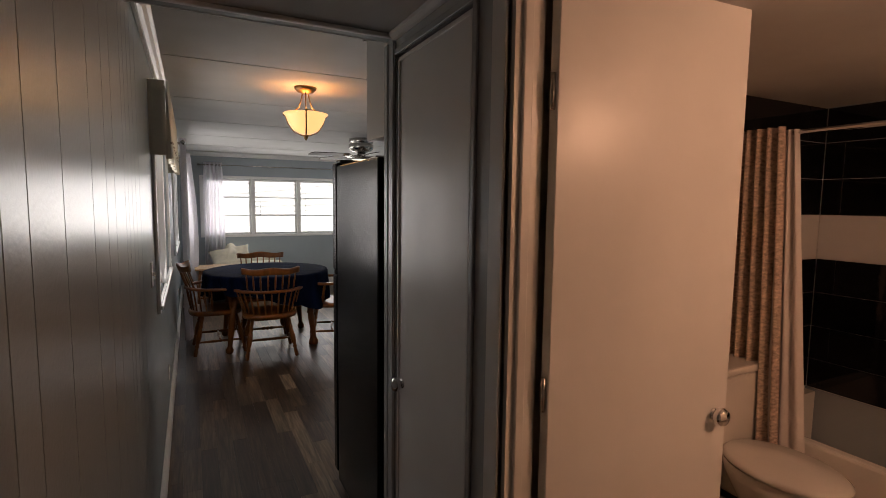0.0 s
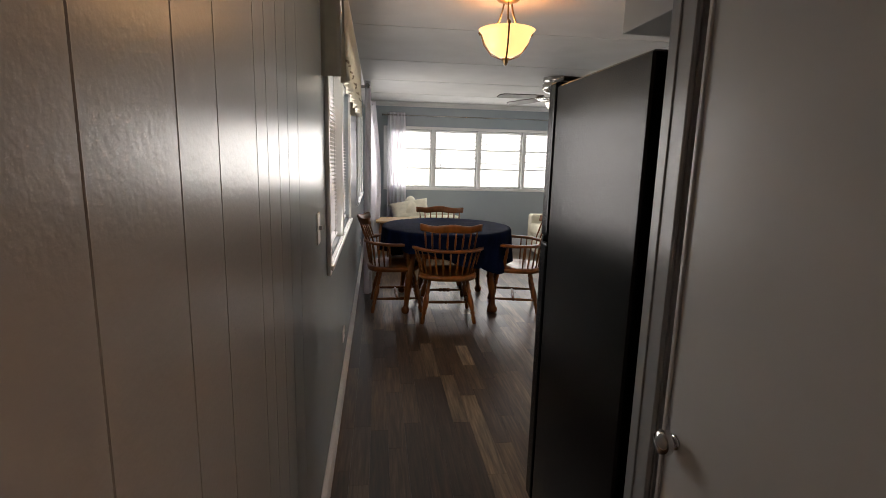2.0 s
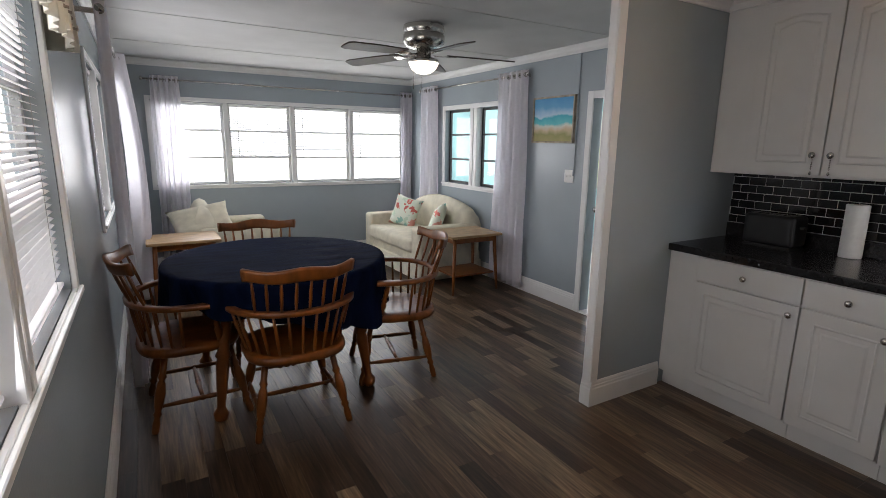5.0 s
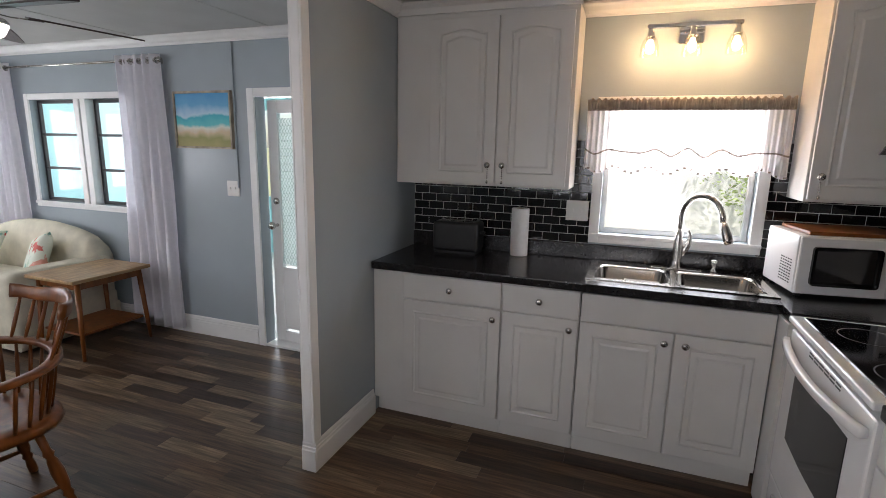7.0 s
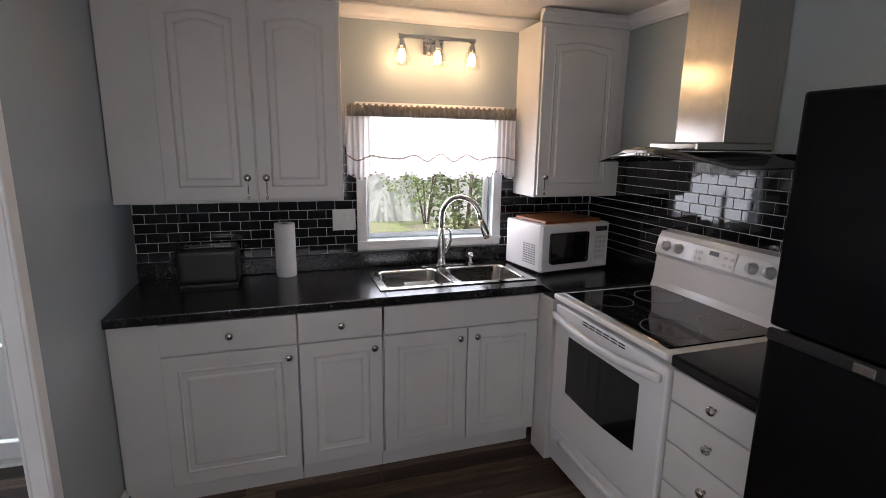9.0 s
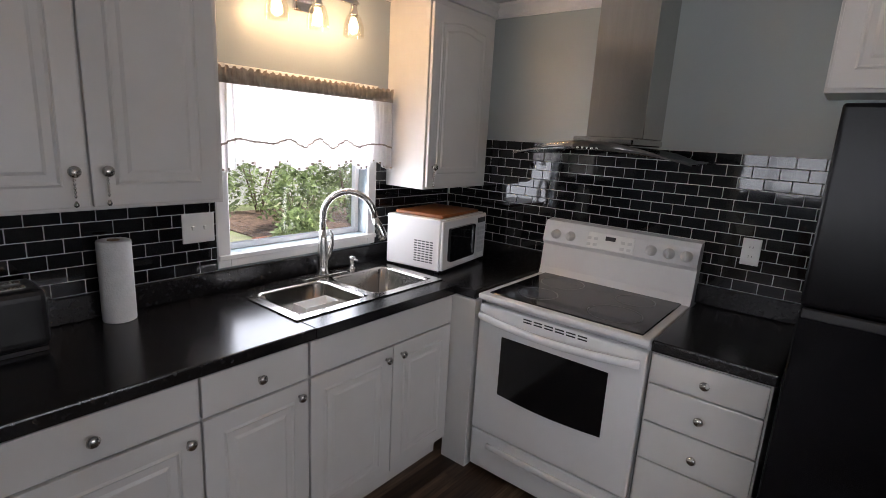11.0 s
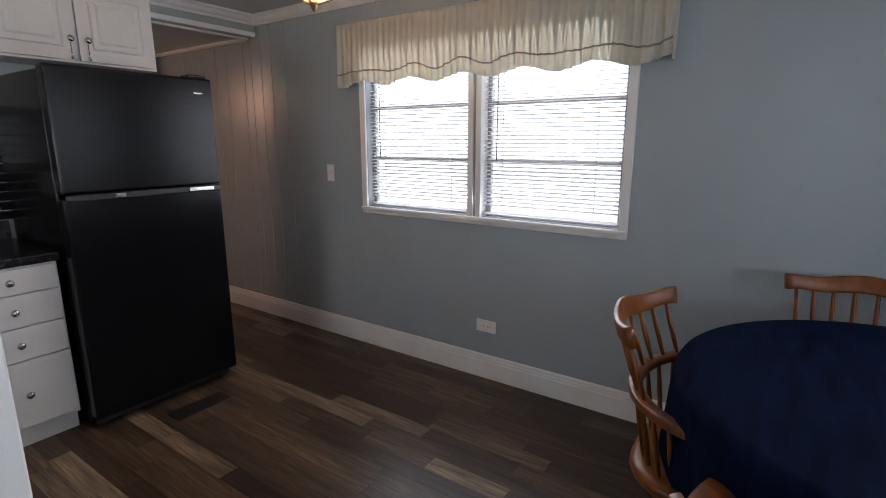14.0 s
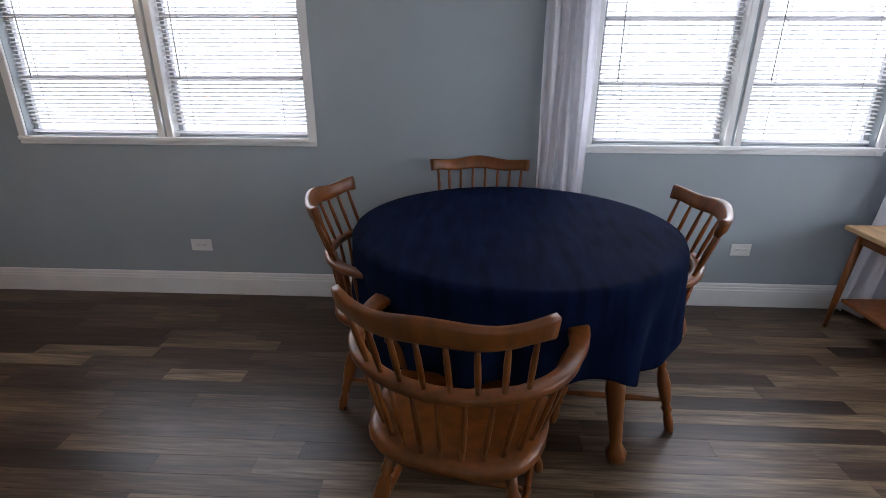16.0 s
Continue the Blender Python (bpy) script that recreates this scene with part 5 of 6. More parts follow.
# ---------- living room ----------
def sofa(m, width, label, pillow=True):
    """Front to local -y, back at y = 0.8; width along x."""
    s = thing("loveseat", label, "sofa", m)
    w = width
    part("base", boxm(0.02, w - 0.02, 0.06, 0.82, 0.03, 0.30, bevel=0.03, seg=3), M_SOFA, s)
    part("seat_cushion", boxm(0.15, w - 0.15, 0.0, 0.62, 0.30, 0.46, bevel=0.06, seg=4), M_SOFA, s, smooth=True)
    bm = bmesh.new()

    def back(u, v):
        x = 0.08 + (w - 0.16) * u
        top = 0.72 + 0.14 * math.sin(math.pi * u) ** 0.6
        a = 2 * math.pi * v
        return (x, 0.74 + 0.12 * math.cos(a), 0.30 + (top - 0.30) * (0.5 + 0.5 * math.sin(a)))
    sheet(bm, 22, 16, back)
    bmesh.ops.remove_doubles(bm, verts=bm.verts, dist=0.001)
    bmesh.ops.holes_fill(bm, edges=bm.edges, sides=0)
    part("back", bm, M_SOFA, s, smooth=True)
    for x0 in (0.0, w - 0.2):
        bm = boxm(x0, x0 + 0.2, 0.02, 0.80, 0.03, 0.60, bevel=0.055, seg=4)
        part("arm", bm, M_SOFA, s, smooth=True)
    sk = boxm(0.01, w - 0.01, 0.035, 0.83, 0.02, 0.2, bevel=0.01)
    part("skirt", sk, M_SOFA, s)
    for x in (0.08, w - 0.08):
        for y in (0.12, 0.76):
            part("foot", rod(bmesh.new(), (x, y, 0), (x, y, 0.04), 0.025), M_BLACKP, s)
    return s


def cushion(name, m, size, material, label, thick=0.13, motif=False):
    bm = bmesh.new()
    for side in (-1, 1):
        sheet(bm, 14, 14, lambda u, v: ((u - 0.5) * size * (1 - 0.10 * (1 - (2 * v - 1) ** 2)), side * thick / 2 * ((1 - (2 * u - 1) ** 4) * (1 - (2 * v - 1) ** 4)) ** 0.5, (v - 0.5) * size * (1 - 0.10 * (1 - (2 * u - 1) ** 2))))
    bmesh.ops.remove_doubles(bm, verts=bm.verts, dist=0.001)
    return solo(name, bm, material, label, "cushion", m=m, smooth=True)


def floral():
    m = M_FLORAL
    nt = m.node_tree
    b = nt.nodes["Principled BSDF"]
    tc = nt.nodes.new("ShaderNodeTexCoord")
    nz, mx = nt.nodes.new("ShaderNodeTexNoise"), nt.nodes.new("ShaderNodeMix")
    nz.inputs["Scale"].default_value = 22
    mx.data_type, mx.blend_type = "RGBA", "LINEAR_LIGHT"
    mx.inputs[0].default_value = 0.06
    nt.links.new(tc.outputs["Object"], nz.inputs["Vector"])
    nt.links.new(tc.outputs["Object"], mx.inputs[6])
    nt.links.new(nz.outputs["Color"], mx.inputs[7])
    vo, mask, pick, out = (nt.nodes.new("ShaderNodeTexVoronoi"), nt.nodes.new("ShaderNodeValToRGB"), nt.nodes.new("ShaderNodeValToRGB"), nt.nodes.new("ShaderNodeMix"))
    vo.inputs["Scale"].default_value = 9
    nt.links.new(mx.outputs[2], vo.inputs["Vector"])
    mask.color_ramp.elements[0].position, mask.color_ramp.elements[1].position = 0.36, 0.44
    nt.links.new(vo.outputs["Distance"], mask.inputs[0])
    sep = nt.nodes.new("ShaderNodeSeparateColor")
    nt.links.new(vo.outputs["Color"], sep.inputs[0])
    pick.color_ramp.interpolation = "CONSTANT"
    pick.color_ramp.elements[0].color, pick.color_ramp.elements[1].color = (0.55, 0.13, 0.11, 1), (0.26, 0.46, 0.40, 1)
    pick.color_ramp.elements[1].position = 0.75
    pick.color_ramp.elements.new(0.3).color = (0.64, 0.30, 0.24, 1)
    pick.color_ramp.elements.new(0.55).color = (0.48, 0.58, 0.46, 1)
    nt.links.new(sep.outputs[0], pick.inputs[0])
    out.data_type = "RGBA"
    nt.links.new(mask.outputs[0], out.inputs[0])
    nt.links.new(pick.outputs[0], out.inputs[6])
    out.inputs[7].default_value = (0.66, 0.70, 0.60, 1)
    nt.links.new(out.outputs[2], b.inputs["Base Color"])


floral()
sofa(Matrix.Translation((2.63, 6.80, 0)) @ Matrix.Rotation(radians(-90), 4, "Z"), 1.50, "cream slipcovered loveseat under the porch windows")
cushion("cushion", Matrix.Translation((3.05, 6.42, 0.62)) @ pose(0, 0, 0, -16, 12, -62), 0.40, M_FLORAL, "cream cushion with red and teal flowers on the loveseat")
cushion("cushion", Matrix.Translation((3.13, 5.76, 0.60)) @ pose(0, 0, 0, -22, -14, -110), 0.38, M_FLORAL, "cream cushion with small flowers on the loveseat")
sofa(Matrix.Translation((1.47, 6.20, 0)) @ Matrix.Rotation(radians(90), 4, "Z"), 0.96, "cream slipcovered armchair in the window corner")
cushion("cushion", Matrix.Translation((0.71, 6.40, 0.655)) @ pose(0, 0, 0, -38, -9, 6) @ Matrix.Diagonal((1.06, 1, 0.66, 1)), 0.56, M_SOFA, "large cream cushion leaning on the armchair", 0.18)


def end_table(m, label):
    t = thing("end_table", label, "end table", m, "end tables")
    part("tabletop", boxm(-0.25, 0.25, -0.30, 0.30, 0.566, 0.592, bevel=0.006, seg=2), M_OAK, t)
    part("shelf", boxm(-0.20, 0.20, -0.24, 0.24, 0.17, 0.188, bevel=0.003), M_MAPLE, t)
    for sx in (-1, 1):
        for sy in (-1, 1):
            part("leg", turned(bmesh.new(), (sx * 0.225, sy * 0.265, 0), (sx * 0.195, sy * 0.235, 0.567), [(0, 0.012), (0.3, 0.016), (1, 0.02)], 10), M_MAPLE, t, smooth=True)
    for sx in (-1, 1):
        part("apron", boxm(sx * 0.195 - 0.008, sx * 0.195 + 0.008, -0.23, 0.23, 0.51, 0.565), M_MAPLE, t)
    for sy in (-1, 1):
        part("apron", boxm(-0.19, 0.19, sy * 0.235 - 0.008, sy * 0.235 + 0.008, 0.51, 0.565), M_MAPLE, t)
    return t


end_table(pose(0.50, 5.90, 0, 0, 0, 90), "light oak two-tier end table beside the armchair")
end_table(pose(3.04, 5.03, 0, 0, 0, 90), "light oak two-tier end table beside the loveseat")


def painting():
    p = thing("canvas_painting", "framed painting of a beach with turquoise sea and dune", "painting", orient("-x", W, 4.305) @ pose(0, 0, 1.70))
    m = bpy.data.materials.new("beach_painting")
    m.use_nodes = True
    nt = m.node_tree
    b = nt.nodes["Principled BSDF"]
    b.inputs["Roughness"].default_value = 0.7
    tc = nt.nodes.new("ShaderNodeTexCoord")
    nz = nt.nodes.new("ShaderNodeTexNoise")
    nz.inputs["Scale"].default_value = 9
    sep, ad = nt.nodes.new("ShaderNodeSeparateXYZ"), nt.nodes.new("ShaderNodeMath")
    ad.operation = "MULTIPLY_ADD"
    nt.links.new(tc.outputs["Object"], nz.inputs["Vector"])
    nt.links.new(tc.outputs["Object"], sep.inputs[0])
    nt.links.new(nz.outputs[0], ad.inputs[0])
    ad.inputs[1].default_value = 0.10
    nt.links.new(sep.outputs[2], ad.inputs[2])
    mr = nt.nodes.new("ShaderNodeMapRange")
    mr.inputs["From Min"].default_value, mr.inputs["From Max"].default_value = -0.15, 0.25
    nt.links.new(ad.outputs[0], mr.inputs[0])
    r = nt.nodes.new("ShaderNodeValToRGB")
    cols = [(0.0, (0.42, 0.36, 0.16)), (0.16, (0.30, 0.30, 0.12)), (0.27, (0.58, 0.46, 0.30)), (0.36, (0.66, 0.66, 0.60)), (0.42, (0.12, 0.52, 0.55)), (0.56, (0.05, 0.40, 0.50)), (0.60, (0.45, 0.62, 0.72)), (0.78, (0.12, 0.36, 0.60)), (1.0, (0.06, 0.28, 0.55))]
    r.color_ramp.elements[0].color, r.color_ramp.elements[1].color = (*cols[0][1], 1), (*cols[-1][1], 1)
    for pos, c in cols[1:-1]:
        r.color_ramp.elements.new(pos).color = (*c, 1)
    nt.links.new(mr.outputs[0], r.inputs[0])
    nt.links.new(r.outputs[0], b.inputs["Base Color"])
    part("canvas", boxm(-0.258, 0.258, -0.022, -0.004, -0.193, 0.193), m, p)
    part("frame", framed(bmesh.new(), -0.272, 0.272, -0.207, 0.207, 0.016, -0.034, -0.002, bevel=0.002), mat("driftwood_frame", (0.42, 0.36, 0.28), 0.6, var=0.2, scale=20), p)


painting()


# ---------- curtains ----------
def curtain(m, u0, u1, z1, z0, label, folds=5, group="white curtains", flare=1.2, off=0.075, deep=0.03, bulge=0.0):
    c = thing("window_curtain", label, "curtain", m, group)
    um = (u0 + u1) / 2
    ph = u0 * 7

    def fn(u, v):
        s = 1 + (flare - 1) * v
        x = um + (u - 0.5) * (u1 - u0) * s + 0.008 * math.sin(7 * v + 9 * u + ph)
        d = deep * math.sin(2 * math.pi * folds * u + 0.6 * math.sin(3 * v + ph)) * (0.7 + 0.4 * v) + 0.008 * math.sin(2 * math.pi * folds * 2.3 * u + 4 * v)
        return (x, d - off - bulge * math.sin(math.pi * v), z1 + (z0 - z1) * v)
    sh = part("cloth", sheet(bmesh.new(), folds * 14, 30, fn), M_CURTAIN, c, smooth=True)
    thicken(sh, 0.0015)
    for i in range(folds * 2):
        x = um + ((i + 0.5) / (folds * 2) - 0.5) * (u1 - u0)
        part("grommet", lathe(bmesh.new(), [(0.014, -0.002), (0.022, -0.003), (0.024, 0), (0.022, 0.003), (0.014, 0.002)], 14,
                              Matrix.Translation((x, -off, z1 - 0.045)) @ Matrix.Rotation(radians(90), 4, "Y")), M_NICKEL, c)


def curtain_rod(m, u0, u1, z, label, off=0.075):
    r = thing("curtain_rod", label, "curtain rod", m)
    part("tube", rod(bmesh.new(), (u0, -off, z), (u1, -off, z), 0.009, 12), M_NICKEL, r)
    for u in (u0, u1):
        part("finial", lathe(bmesh.new(), [(0.009, -0.012), (0.02, -0.004), (0.022, 0.004), (0.012, 0.014)], 14, Matrix.Translation((u, -off, z)) @ Matrix.Rotation(radians(90), 4, "Y")), M_NICKEL, r)
    for u in (u0 + 0.06, u1 - 0.06):
        part("bracket", boxm(u - 0.006, u + 0.006, -off - 0.005, -0.001, z - 0.02, z + 0.006), M_NICKEL, r)


curtain_rod(WM, 4.02, 6.24, 2.13, "nickel curtain rod over the side window", off=0.12)
curtain(WM, 4.02, 4.25, 2.17, 0.04, "white curtain panel drawn beside the side window", off=0.12)
curtain(WM, 5.90, 6.22, 2.17, 0.04, "white curtain panel drawn beside the armchair", flare=1.4, off=0.13, deep=0.075, bulge=0.06)
curtain_rod(NM, 0.30, 3.49, 2.10, "nickel curtain rod over the end windows")
curtain(NM, 0.38, 0.66, 2.14, 0.04, "white curtain panel at the end windows beside the armchair")
curtain(NM, 3.33, 3.48, 2.14, 0.04, "white curtain panel at the end windows beside the loveseat", folds=4)
curtain_rod(EM, 4.62, 6.78, 2.13, "nickel curtain rod over the porch windows")
curtain(EM, 4.63, 5.07, 2.17, 0.05, "white curtain panel hanging behind the end table", folds=5)
curtain(EM, 6.36, 6.74, 2.17, 0.04, "white curtain panel behind the loveseat", folds=5)


def valance(m, u0, u1, z1, z0, out, label, material, gathers, band, stripes=False):
    v = thing("valance", label, "valance", m)
    n = gathers

    def fn(u, w):
        hem = 0.018 * math.sin(2 * math.pi * 5.5 * u + 1) * w
        d = 0.008 * math.sin(2 * math.pi * n * u) * (0.5 + 0.6 * w) + 0.008 * math.sin(2 * math.pi * n * 0.37 * u + 1.3) * w
        return (u0 + (u1 - u0) * u, -out - d, z1 + (z0 - z1) * w - hem)
    sh = part("cloth", sheet(bmesh.new(), n * 8, 10, fn), material, v, smooth=True)
    thicken(sh, 0.0015)
    for e in (0, 1):
        x = u0 if e == 0 else u1
        sd = part("return", sheet(bmesh.new(), 4, 6, lambda u, w: (x, -0.002 - (out - 0.01) * u, z1 + (z0 - z1) * w)), material, v)
        thicken(sd, 0.0015)

    def line(w, off):
        return [Vector(fn(i / (n * 4), w)) + Vector((0, -0.004, 0.009 * math.sin(2 * math.pi * 7 * i / (n * 4)) + off)) for i in range(n * 4 + 1)]
    for w in band:
        bm = bmesh.new()
        sweep(bm, line(w, 0), 0.003, 0.008)
        part("trim_line", bm, M_TAUPE, v, "wavy taupe trim line")
    part("rod", rod(bmesh.new(), (u0, -out + 0.012, z1 - 0.03), (u1, -out + 0.012, z1 - 0.03), 0.006, 8), M_TRIM, v)
    return v, fn


valance(WM, 0.94, 2.93, 2.12, 1.76, 0.085, "cream striped ruffled valance over the side window", M_VALANCE, 46, (0.80,))
v, fn = valance(EM, 0.578, 1.55, 1.80, 1.43, 0.06, "white cafe curtain with taupe heading over the sink window", M_SHEERK, 34, (0.72,))
head = part("heading", sheet(bmesh.new(), 34 * 8, 3, lambda u, w: (fn(u, 0)[0], fn(u, 0)[1] - 0.004 - 0.010 * abs(math.sin(2 * math.pi * 34 * u)), 1.808 - 0.06 * w + 0.006 * math.sin(2 * math.pi * 30 * u) * (1 - w))), M_TAUPE, v, "gathered taupe heading", smooth=True)
thicken(head, 0.001)
for i in range(60):
    if i % 2 == 0:
        p = Vector(fn((i + 0.5) / 60, 1.0))
        part("hem_dash", boxm(p.x - 0.008, p.x + 0.008, p.y - 0.004, p.y - 0.001, p.z + 0.003, p.z + 0.012), M_TAUPE, v)


# ---------- bathroom ----------
def bathroom():
    M_PINK = mat("woven_shower_curtain", (0.62, 0.50, 0.42), 0.9, var=0.25, scale=45, bump=0.5, bscale=140, stretch=(1, 1, 2))
    lamp("bathroom_light", "POINT", 26, (1, 0.56, 0.35), Matrix.Translation((1.95, -2.08, 1.93)))[1].shadow_soft_size = 0.08
    t = thing("toilet", "white porcelain toilet with closed lid", "toilet", pose(2.46, -0.27, 0))
    part("tank", boxm(-0.21, 0.21, -0.20, 0.15, 0.38, 0.74, bevel=0.03, seg=3), M_PORC, t)
    part("tank_lid", boxm(-0.22, 0.22, -0.21, 0.155, 0.742, 0.78, bevel=0.012, seg=2), M_PORC, t)
    bm = bmesh.new()
    lathe(bm, [(0.11, 0.0), (0.10, 0.10), (0.12, 0.2), (0.175, 0.33), (0.18, 0.385)], 28, Matrix.Translation((0, -0.43, 0)) @ Matrix.Diagonal((1, 1.35, 1, 1)))
    part("bowl", bm, M_PORC, t)
    part("seat_lid", lathe(bmesh.new(), [(0.17, 0.388), (0.19, 0.395), (0.195, 0.41), (0.18, 0.425), (0.05, 0.432)], 30, Matrix.Translation((0, -0.44, 0)) @ Matrix.Diagonal((1, 1.32, 1, 1))), M_PORC, t, smooth=True)
    part("flush_lever", boxm(-0.19, -0.12, -0.225, -0.20, 0.66, 0.68, bevel=0.004), M_CHROME, t)
    tb = thing("bathtub", "white bathtub along the black tiled wall", "bathtub", pose(2.72, -1.90, 0))
    bm = bmesh.new()
    box(bm, 0, 0.06, 0, 1.64, 0, 0.45, bevel=0.015, seg=2)
    box(bm, 0.06, 0.745, 0, 0.06, 0, 0.45)
    box(bm, 0.06, 0.745, 1.58, 1.64, 0, 0.45)
    box(bm, 0.06, 0.745, 0.06, 1.58, 0.05, 0.1)
    part("shell", bm, M_PORC, tb)
    c = thing("shower_curtain", "beige woven shower curtain gathered at the tub end", "curtain", pose(0, 0, 0))

    def fn(u, w):
        y = -0.25 - (0.25 + 0.09 * w) * u
        return (2.665 + 0.035 * math.sin(2 * math.pi * 5 * u) - 0.02 * w, y, 1.915 - 1.72 * w)
    thicken(part("cloth", sheet(bmesh.new(), 80, 24, fn), M_PINK, c, smooth=True), 0.002)
    M_LINER = mat("white_vinyl_liner", (0.78, 0.74, 0.72), 0.5, var=0.03, scale=10)
    thicken(part("liner", sheet(bmesh.new(), 40, 12, lambda u, w: (2.675 + 0.012 * math.sin(2 * math.pi * 3 * u + 1), -0.47 - (0.08 + 0.14 * w) * u, 1.90 - 1.63 * w)), M_LINER, c, smooth=True), 0.001)
    part("rail", rod(bmesh.new(), (2.69, -2.4, 1.885), (2.69, -0.24, 1.885), 0.012), M_CHROME, c)
    # large dark tiles over the tub
    back = thing("wall_tub_tiles", "large black tiles over the tub with one white band", "tiles", kind="structure")
    YT = -0.235
    structure("wall_tub_end", boxm(2.72, W - 0.001, YT, -0.092, 0, 2.117), M_BATHWALL, "cream furred wall at the tub end")
    part("grout", boxm(W - 0.006, W - 0.002, -2.45, YT - 0.002, 0.45, 2.114), M_GROUT, back)
    part("grout", boxm(2.722, W - 0.007, YT - 0.006, YT - 0.001, 0.45, 2.114), M_GROUT, back)
    cells = {}
    for z0, z1, pale in ((0.455, 0.63, 0), (0.63, 0.83, 0), (0.83, 1.035, 0), (1.035, 1.237, 0), (1.237, 1.496, 1), (1.496, 1.705, 0), (1.705, 1.915, 0), (1.915, 2.114, 0)):
        shift = 0.3 * (round(z0 * 5) % 2)
        for wall, a0, a1, m in ((0, -2.45, YT - 0.014, orient("-x", W - 0.013, 0)), (1, 2.724, W - 0.014, orient("-y", 0, YT - 0.013))):
            u = a0 - shift
            while u < a1:
                ua, ub = max(u, a0), min(u + 0.6, a1)
                u += 0.6
                if ub - ua < 0.03:
                    continue
                key = (round(ub - ua, 3), round(z1 - z0, 3), pale)
                if key not in cells:
                    cells[key] = finish("tile", boxm(-key[0] / 2 + 0.0015, key[0] / 2 - 0.0015, 0, 0.008, 0.0015, key[1] - 0.0015, bevel=0.001), M_ENAMEL if pale else M_TILE)
                t2 = new("tile", cells[key])
                t2.parent = back
                t2.matrix_basis = m @ pose((ua + ub) / 2, 0, z0)
    put_wall("wall_bathroom_north", wall_mesh(1.57, 2.715, 0, HC, 0.005), M_BATHWALL, "cream bathroom wall behind the toilet", y=-0.098, facing="-y")


bathroom()
structure("ceiling_bathroom", boxm(HX + 0.092, W - 0.001, -2.5, -0.092, 2.118, HP - 0.001), M_CEIL, "low white bathroom ceiling", "ceiling")

v = thing("floor_vent", "bronze floor register beside the refrigerator", "floor vent", pose(1.18, 0.90, 0))
part("frame", boxm(-0.15, 0.15, -0.06, 0.06, 0.001, 0.005, bevel=0.001), mat("dark_bronze_vent", (0.05, 0.035, 0.025), 0.4, metal=0.6), v)
for i in range(11):
    part("slat", boxm(-0.13 + i * 0.025, -0.12 + i * 0.025, -0.045, 0.045, 0.0052, 0.0065), M_BLACKP, v)


# ---------- outside ----------
M_GRASS = mat("dry_lawn", (0.26, 0.32, 0.13), 0.95, var=0.35, scale=1.5, bump=0.6, bscale=40, color2=(0.42, 0.38, 0.28))
structure("ground", boxm(-300, 300, -300, 300, -0.72, -0.62), M_GRASS, "lawn round the house", "ground")
# Added self-lit sheets: their white glow stands in for the dazzling outdoors.
M_BACKDROP = glow("glowing_white_backdrop", (0.96, 0.98, 1.0), 1.9)
structure("backdrop_west", boxm(-4.6, -4.5, -6, 13, -0.6, 7), M_BACKDROP, "plain self-lit white sheet standing in for daylight beyond the side windows", "backdrop")
structure("backdrop_north", boxm(-4.4, 9, YE + 5, YE + 5.1, -0.6, 7), M_BACKDROP, "plain self-lit white sheet standing in for daylight beyond the end windows", "backdrop")
M_SIDING = mat("white_house_siding", (0.78, 0.78, 0.76), 0.6, var=0.04, scale=2)
M_LEAF = random_tone(mat("green_leaf", (0.33, 0.42, 0.17), 0.5, var=0.4, scale=4), 0.7, 1.4)


def porch():
    p = thing("porch", "enclosed turquoise porch outside the living room", "porch", kind="structure")
    x0, x1, y0, y1 = W + 0.101, W + 2.9, 2.7, YE + 0.1
    part("porch_floor", boxm(x0, x1, y0, y1, -0.2, -0.01), mat("grey_porch_floor", (0.42, 0.40, 0.37), 0.6, var=0.15, scale=6), p)
    part("porch_ceiling", boxm(x0, x1, y0, y1, 2.32, 2.38), M_CEIL, p)
    for nm, bm in (("porch_wall", wall_mesh(y0, y1, -0.01, 2.319, 0.08, [(3.2, 5.0, 0.8, 2.0), (5.3, 7.0, 0.8, 2.0)])),):
        bmesh.ops.transform(bm, matrix=orient("-x", x1, 0), verts=bm.verts)
        part(nm, bm, M_TEAL, p)
    bm = wall_mesh(x0, x1 - 0.002, -0.01, 2.319, 0.08)
    bmesh.ops.transform(bm, matrix=orient("-y", 0, y1), verts=bm.verts)
    part("porch_wall", bm, M_TEAL, p)
    bm = wall_mesh(x0, x1 - 0.002, -0.01, 2.319, 0.08)
    bmesh.ops.transform(bm, matrix=orient("+y", 0, y0), verts=bm.verts)
    part("porch_wall", bm, M_TEAL, p)


porch()
structure("pavement", boxm(6.2, 9.0, -9.0, 1.6, -0.62, -0.60, bevel=0.006), mat("pale_concrete_path", (0.52, 0.50, 0.46), 0.85, var=0.12, scale=2, bump=0.3, bscale=50), "pale concrete path across the garden", "pavement")
structure("garden_bed", boxm(9.6, 13.8, -10.0, -2.9, -0.62, -0.585, bevel=0.01), mat("brown_mulch", (0.24, 0.16, 0.11), 0.95, var=0.35, scale=9, bump=0.8, bscale=30), "brown mulch bed with shrubs", "garden bed")


def planter():
    p = thing("brick_planter", "low red-brown planter box on the garden path", "planter", pose(8.7, -2.5, -0.60))
    part("trough", framed_box(0.7, 0.45, 0.32), mat("terracotta_planter", (0.42, 0.20, 0.13), 0.85, var=0.2, scale=8, bump=0.3), p)
    part("soil", boxm(-0.62, 0.62, -0.38, 0.38, 0.20, 0.26), M_BARK, p)


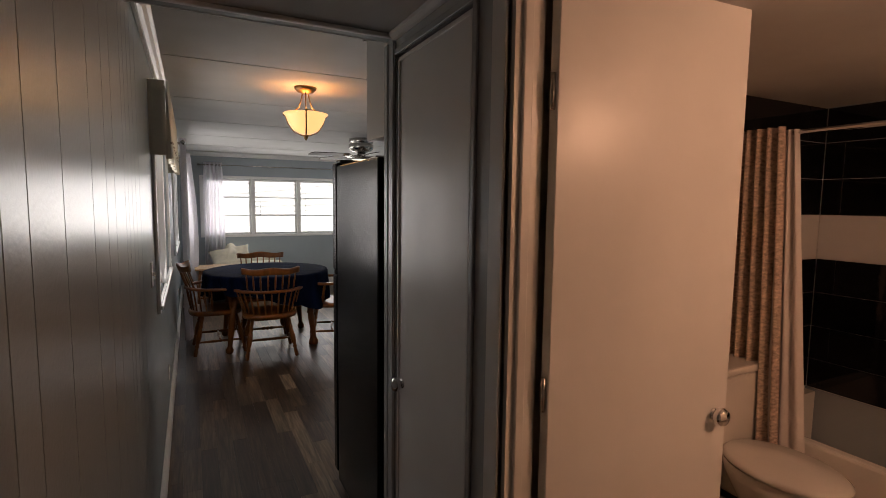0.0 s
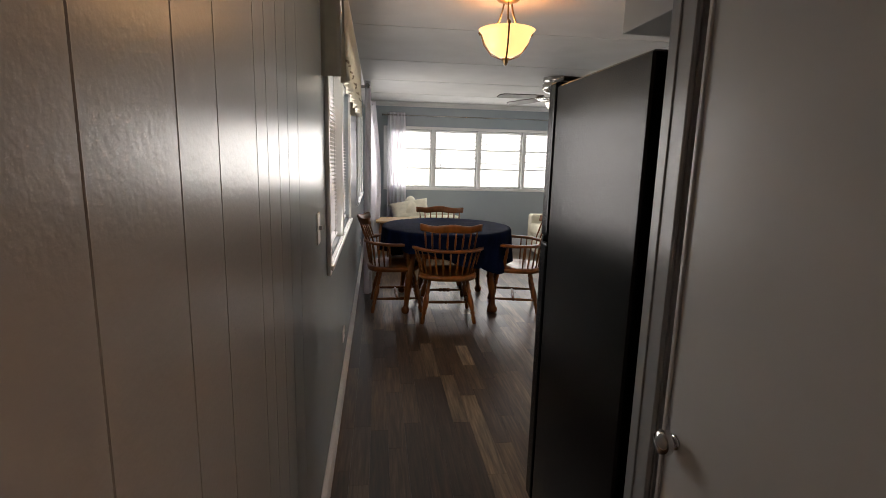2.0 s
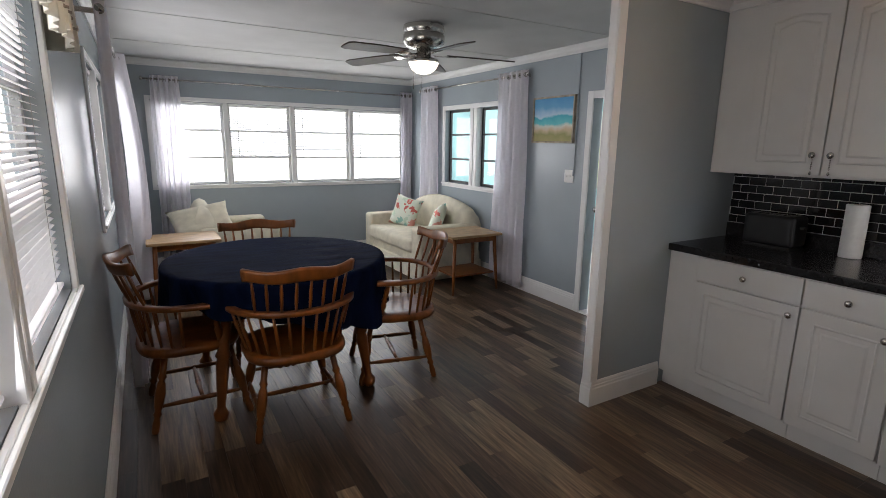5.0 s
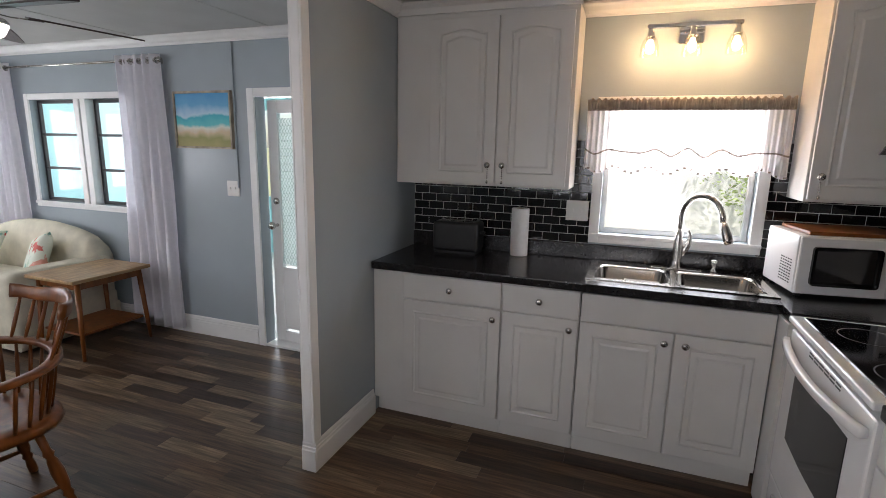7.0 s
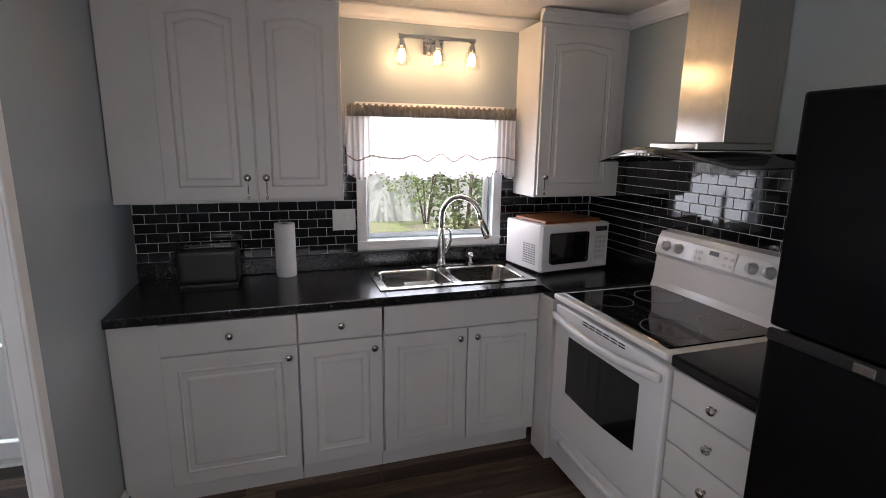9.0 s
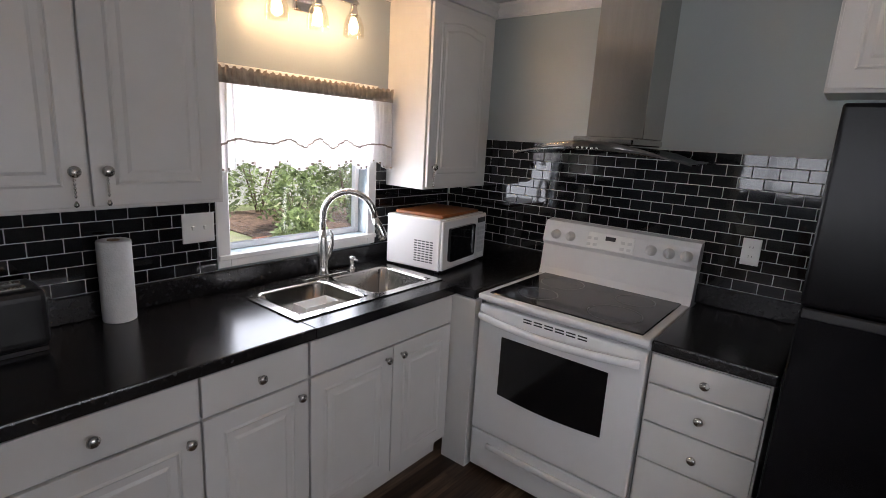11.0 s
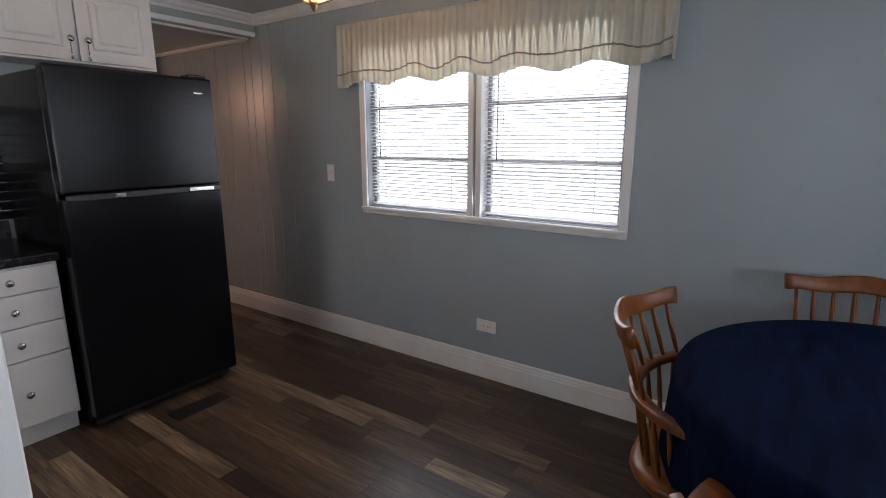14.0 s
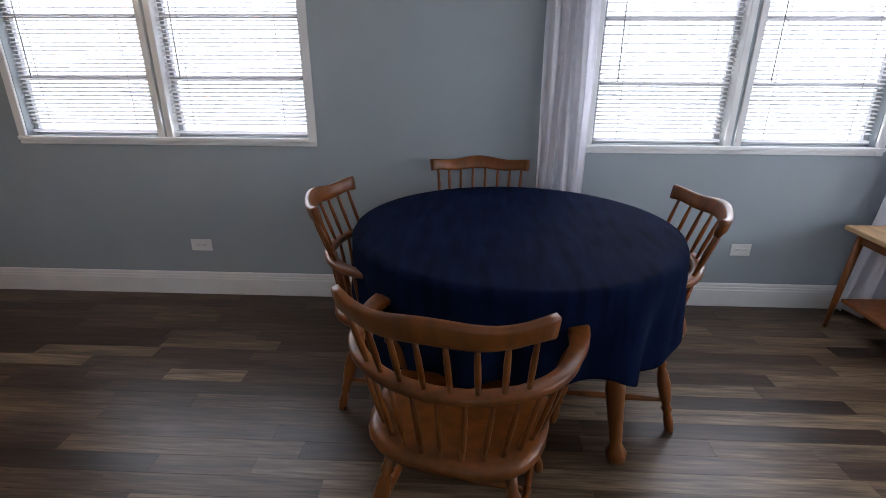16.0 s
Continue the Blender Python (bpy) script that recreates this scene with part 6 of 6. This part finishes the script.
def framed_box(hx, hy, h):
    bm = bmesh.new()
    for a in ((-hx, hx, -hy, -hy + 0.06), (-hx, hx, hy - 0.06, hy), (-hx, -hx + 0.06, -hy + 0.06, hy - 0.06), (hx - 0.06, hx, -hy + 0.06, hy - 0.06)):
        box(bm, *a, 0, h, bevel=0.008)
    return bm


M_BARK = mat("grey_brown_bark", (0.20, 0.15, 0.11), 0.9, var=0.3, scale=20, bump=0.5)


planter()


def bush(x, y, r, h, n, label):
    b = thing("garden_shrub", label, "shrub", pose(x, y, -0.62))
    for i in range(4):
        a = i * 1.7
        part("stem", turned(bmesh.new(), (0.05 * math.cos(a), 0.05 * math.sin(a), 0), (0.4 * r * math.cos(a), 0.4 * r * math.sin(a), h * 0.6), [(0, 0.03), (1, 0.012)], 6), M_BARK, b)
    verts, faces = [], []
    rnd = random.Random(int(x * 100 + y * 10))
    for i in range(n):
        th, ph = rnd.uniform(0, 2 * math.pi), math.acos(rnd.uniform(-0.95, 1))
        rr = r * (0.55 + 0.5 * rnd.random()) * (0.8 + 0.3 * math.sin(3 * th + 2 * ph))
        c = Vector((rr * math.sin(ph) * math.cos(th), rr * math.sin(ph) * math.sin(th), h * 0.52 + h * 0.5 * math.cos(ph) * rnd.uniform(0.6, 1)))
        q = Euler((rnd.uniform(0, 6), rnd.uniform(0, 6), rnd.uniform(0, 6))).to_matrix()
        s = rnd.uniform(0.035, 0.085)
        k = len(verts)
        for pnt in ((-0.4, 0, 0), (0, -1, 0.12), (0.4, 0, 0), (0, 1, 0.12)):
            verts.append(c + q @ (Vector(pnt) * s))
        faces.append((k, k + 1, k + 2, k + 3))
    me = bpy.data.meshes.new("leaves")
    me.from_pydata(verts, [], faces)
    me.materials.append(M_LEAF)
    ob = new("leaves", me)
    ob.parent = b
    tagged(ob, kind="stuff")


for x, y, r, h in ((9.6, -1.35, 0.8, 3.4), (8.7, -2.5, 0.45, 0.9), (10.6, -3.9, 0.9, 1.5), (10.3, -7.0, 1.0, 1.7), (12.0, -9.0, 1.3, 2.3), (9.9, -5.2, 0.5, 0.8), (11.2, -5.8, 1.1, 2.1), (13.2, -7.6, 1.5, 2.8), (13.4, -4.6, 1.4, 2.5), (14.5, 5.2, 1.7, 4.4), (14.3, -2.0, 1.6, 4.4)):
    bush(x, y, r, h, int(900 + 1100 * r), "leafy green shrub in the garden outside the kitchen")


def neighbour(m, length, label):
    h = thing("neighbour_house", label, "house", m)
    part("wall", wall_mesh(0, length, -0.1, 2.9, 0.1, [(2, 3.2, 1.2, 2.2), (6, 7.2, 1.2, 2.2)]), M_SIDING, h)
    for u in (2, 6):
        w = part("window", framed(bmesh.new(), u - 0.06, u + 1.26, 1.14, 2.26, 0.07, -0.03, 0.0), M_TRIM, h)
        part("pane", boxm(u, u + 1.2, 0.03, 0.04, 1.2, 2.2), M_GLASSBLK, w)
    part("roof", boxm(-0.4, length + 0.4, -0.5, 3.5, 2.901, 3.05, bevel=0.02), M_SIDING, h)


neighbour(orient("-x", 15.0, -9) @ pose(0, 0, -0.55), 14, "low white house across the garden")


# ---------- tiles and planks ----------
def backsplash(name, m, label, cells, u0, u1):
    """cells: (u0, u1, z0, z1) areas that carry tiles."""
    b = thing(name, label, "backsplash", m, kind="structure")
    tw, th, gap = 0.0975, 0.0488, 0.0034
    for a, c, z0, z1 in cells:
        part("grout", boxm(a, c, -0.005, -0.001, z0, z1), M_GROUT, b)
    meshes = {}
    z, row = 1.008, 0
    while z < 1.6:
        off = (row % 2) * (tw / 2)
        u = u0 - off
        while u < u1:
            for a, c, z0, z1 in cells:
                ua, ub = max(u, a), min(u + tw - gap, c)
                if z >= z0 - 0.002 and z + th - gap <= z1 + 0.02 and ub - ua > 0.012:
                    key = round(ub - ua, 3)
                    if key not in meshes:
                        meshes[key] = finish("tile", boxm(-key / 2, key / 2, -0.009, -0.004, 0, th - gap, bevel=0.0012), M_TILE)
                    s = new("tile", meshes[key])
                    s.parent = b
                    s.matrix_basis = Matrix.Translation(((ua + ub) / 2, 0, z)) @ Matrix.Rotation(radians(random.uniform(-0.5, 0.5)), 4, "X")
                    break
            u += tw
        z += th
        row += 1


backsplash("wall_tiles_stove", orient("+y", 0, 0), "black glazed subway tiles behind the stove", [(1.60, W - 0.01, 1.006, 1.592)], 1.60, W - 0.01)
backsplash("wall_tiles_sink", orient("-x", W, 0), "black glazed subway tiles behind the sink", [(0.012, 0.650, 1.006, 1.592), (1.499, SY - 0.003, 1.006, 1.592)], 0.012, SY - 0.003)


def planks():
    floor = thing("floor", "brown-grey wood-look vinyl plank floor", "floor", kind="structure")
    rnd = random.Random(4)
    pw = 0.092
    meshes = {}
    cols = int(W / pw) + 1
    for i in range(cols):
        xa, xb = i * pw, min(W, (i + 1) * pw)
        if xb - xa < 0.01:
            continue
        y = YB - rnd.uniform(0, 0.9)
        while y < YE:
            ln = rnd.choice((0.38, 0.5, 0.62, 0.8, 0.95, 1.22))
            ya, yb = max(y, YB), min(y + ln, YE)
            y += ln
            if yb - ya < 0.02:
                continue
            if xa > HX + 0.1 and yb < -0.05:
                continue
            key = (round(xb - xa, 3), round(yb - ya, 3))
            if key not in meshes:
                w, l = key
                meshes[key] = finish("plank", boxm(-w / 2 + 0.0003, w / 2 - 0.0003, -l / 2 + 0.0003, l / 2 - 0.0003, -0.008, 0, bevel=0.0003), M_PLANK)
            s = new("plank", meshes[key])
            s.parent = floor
            s.matrix_basis = pose((xa + xb) / 2, (ya + yb) / 2, 0)


planks()
structure("floor_bathroom", boxm(HX + 0.1, W, -2.5, -0.09, -0.006, 0.0), mat("beige_bathroom_floor", (0.45, 0.40, 0.34), 0.4, var=0.1), "beige bathroom floor", "floor")
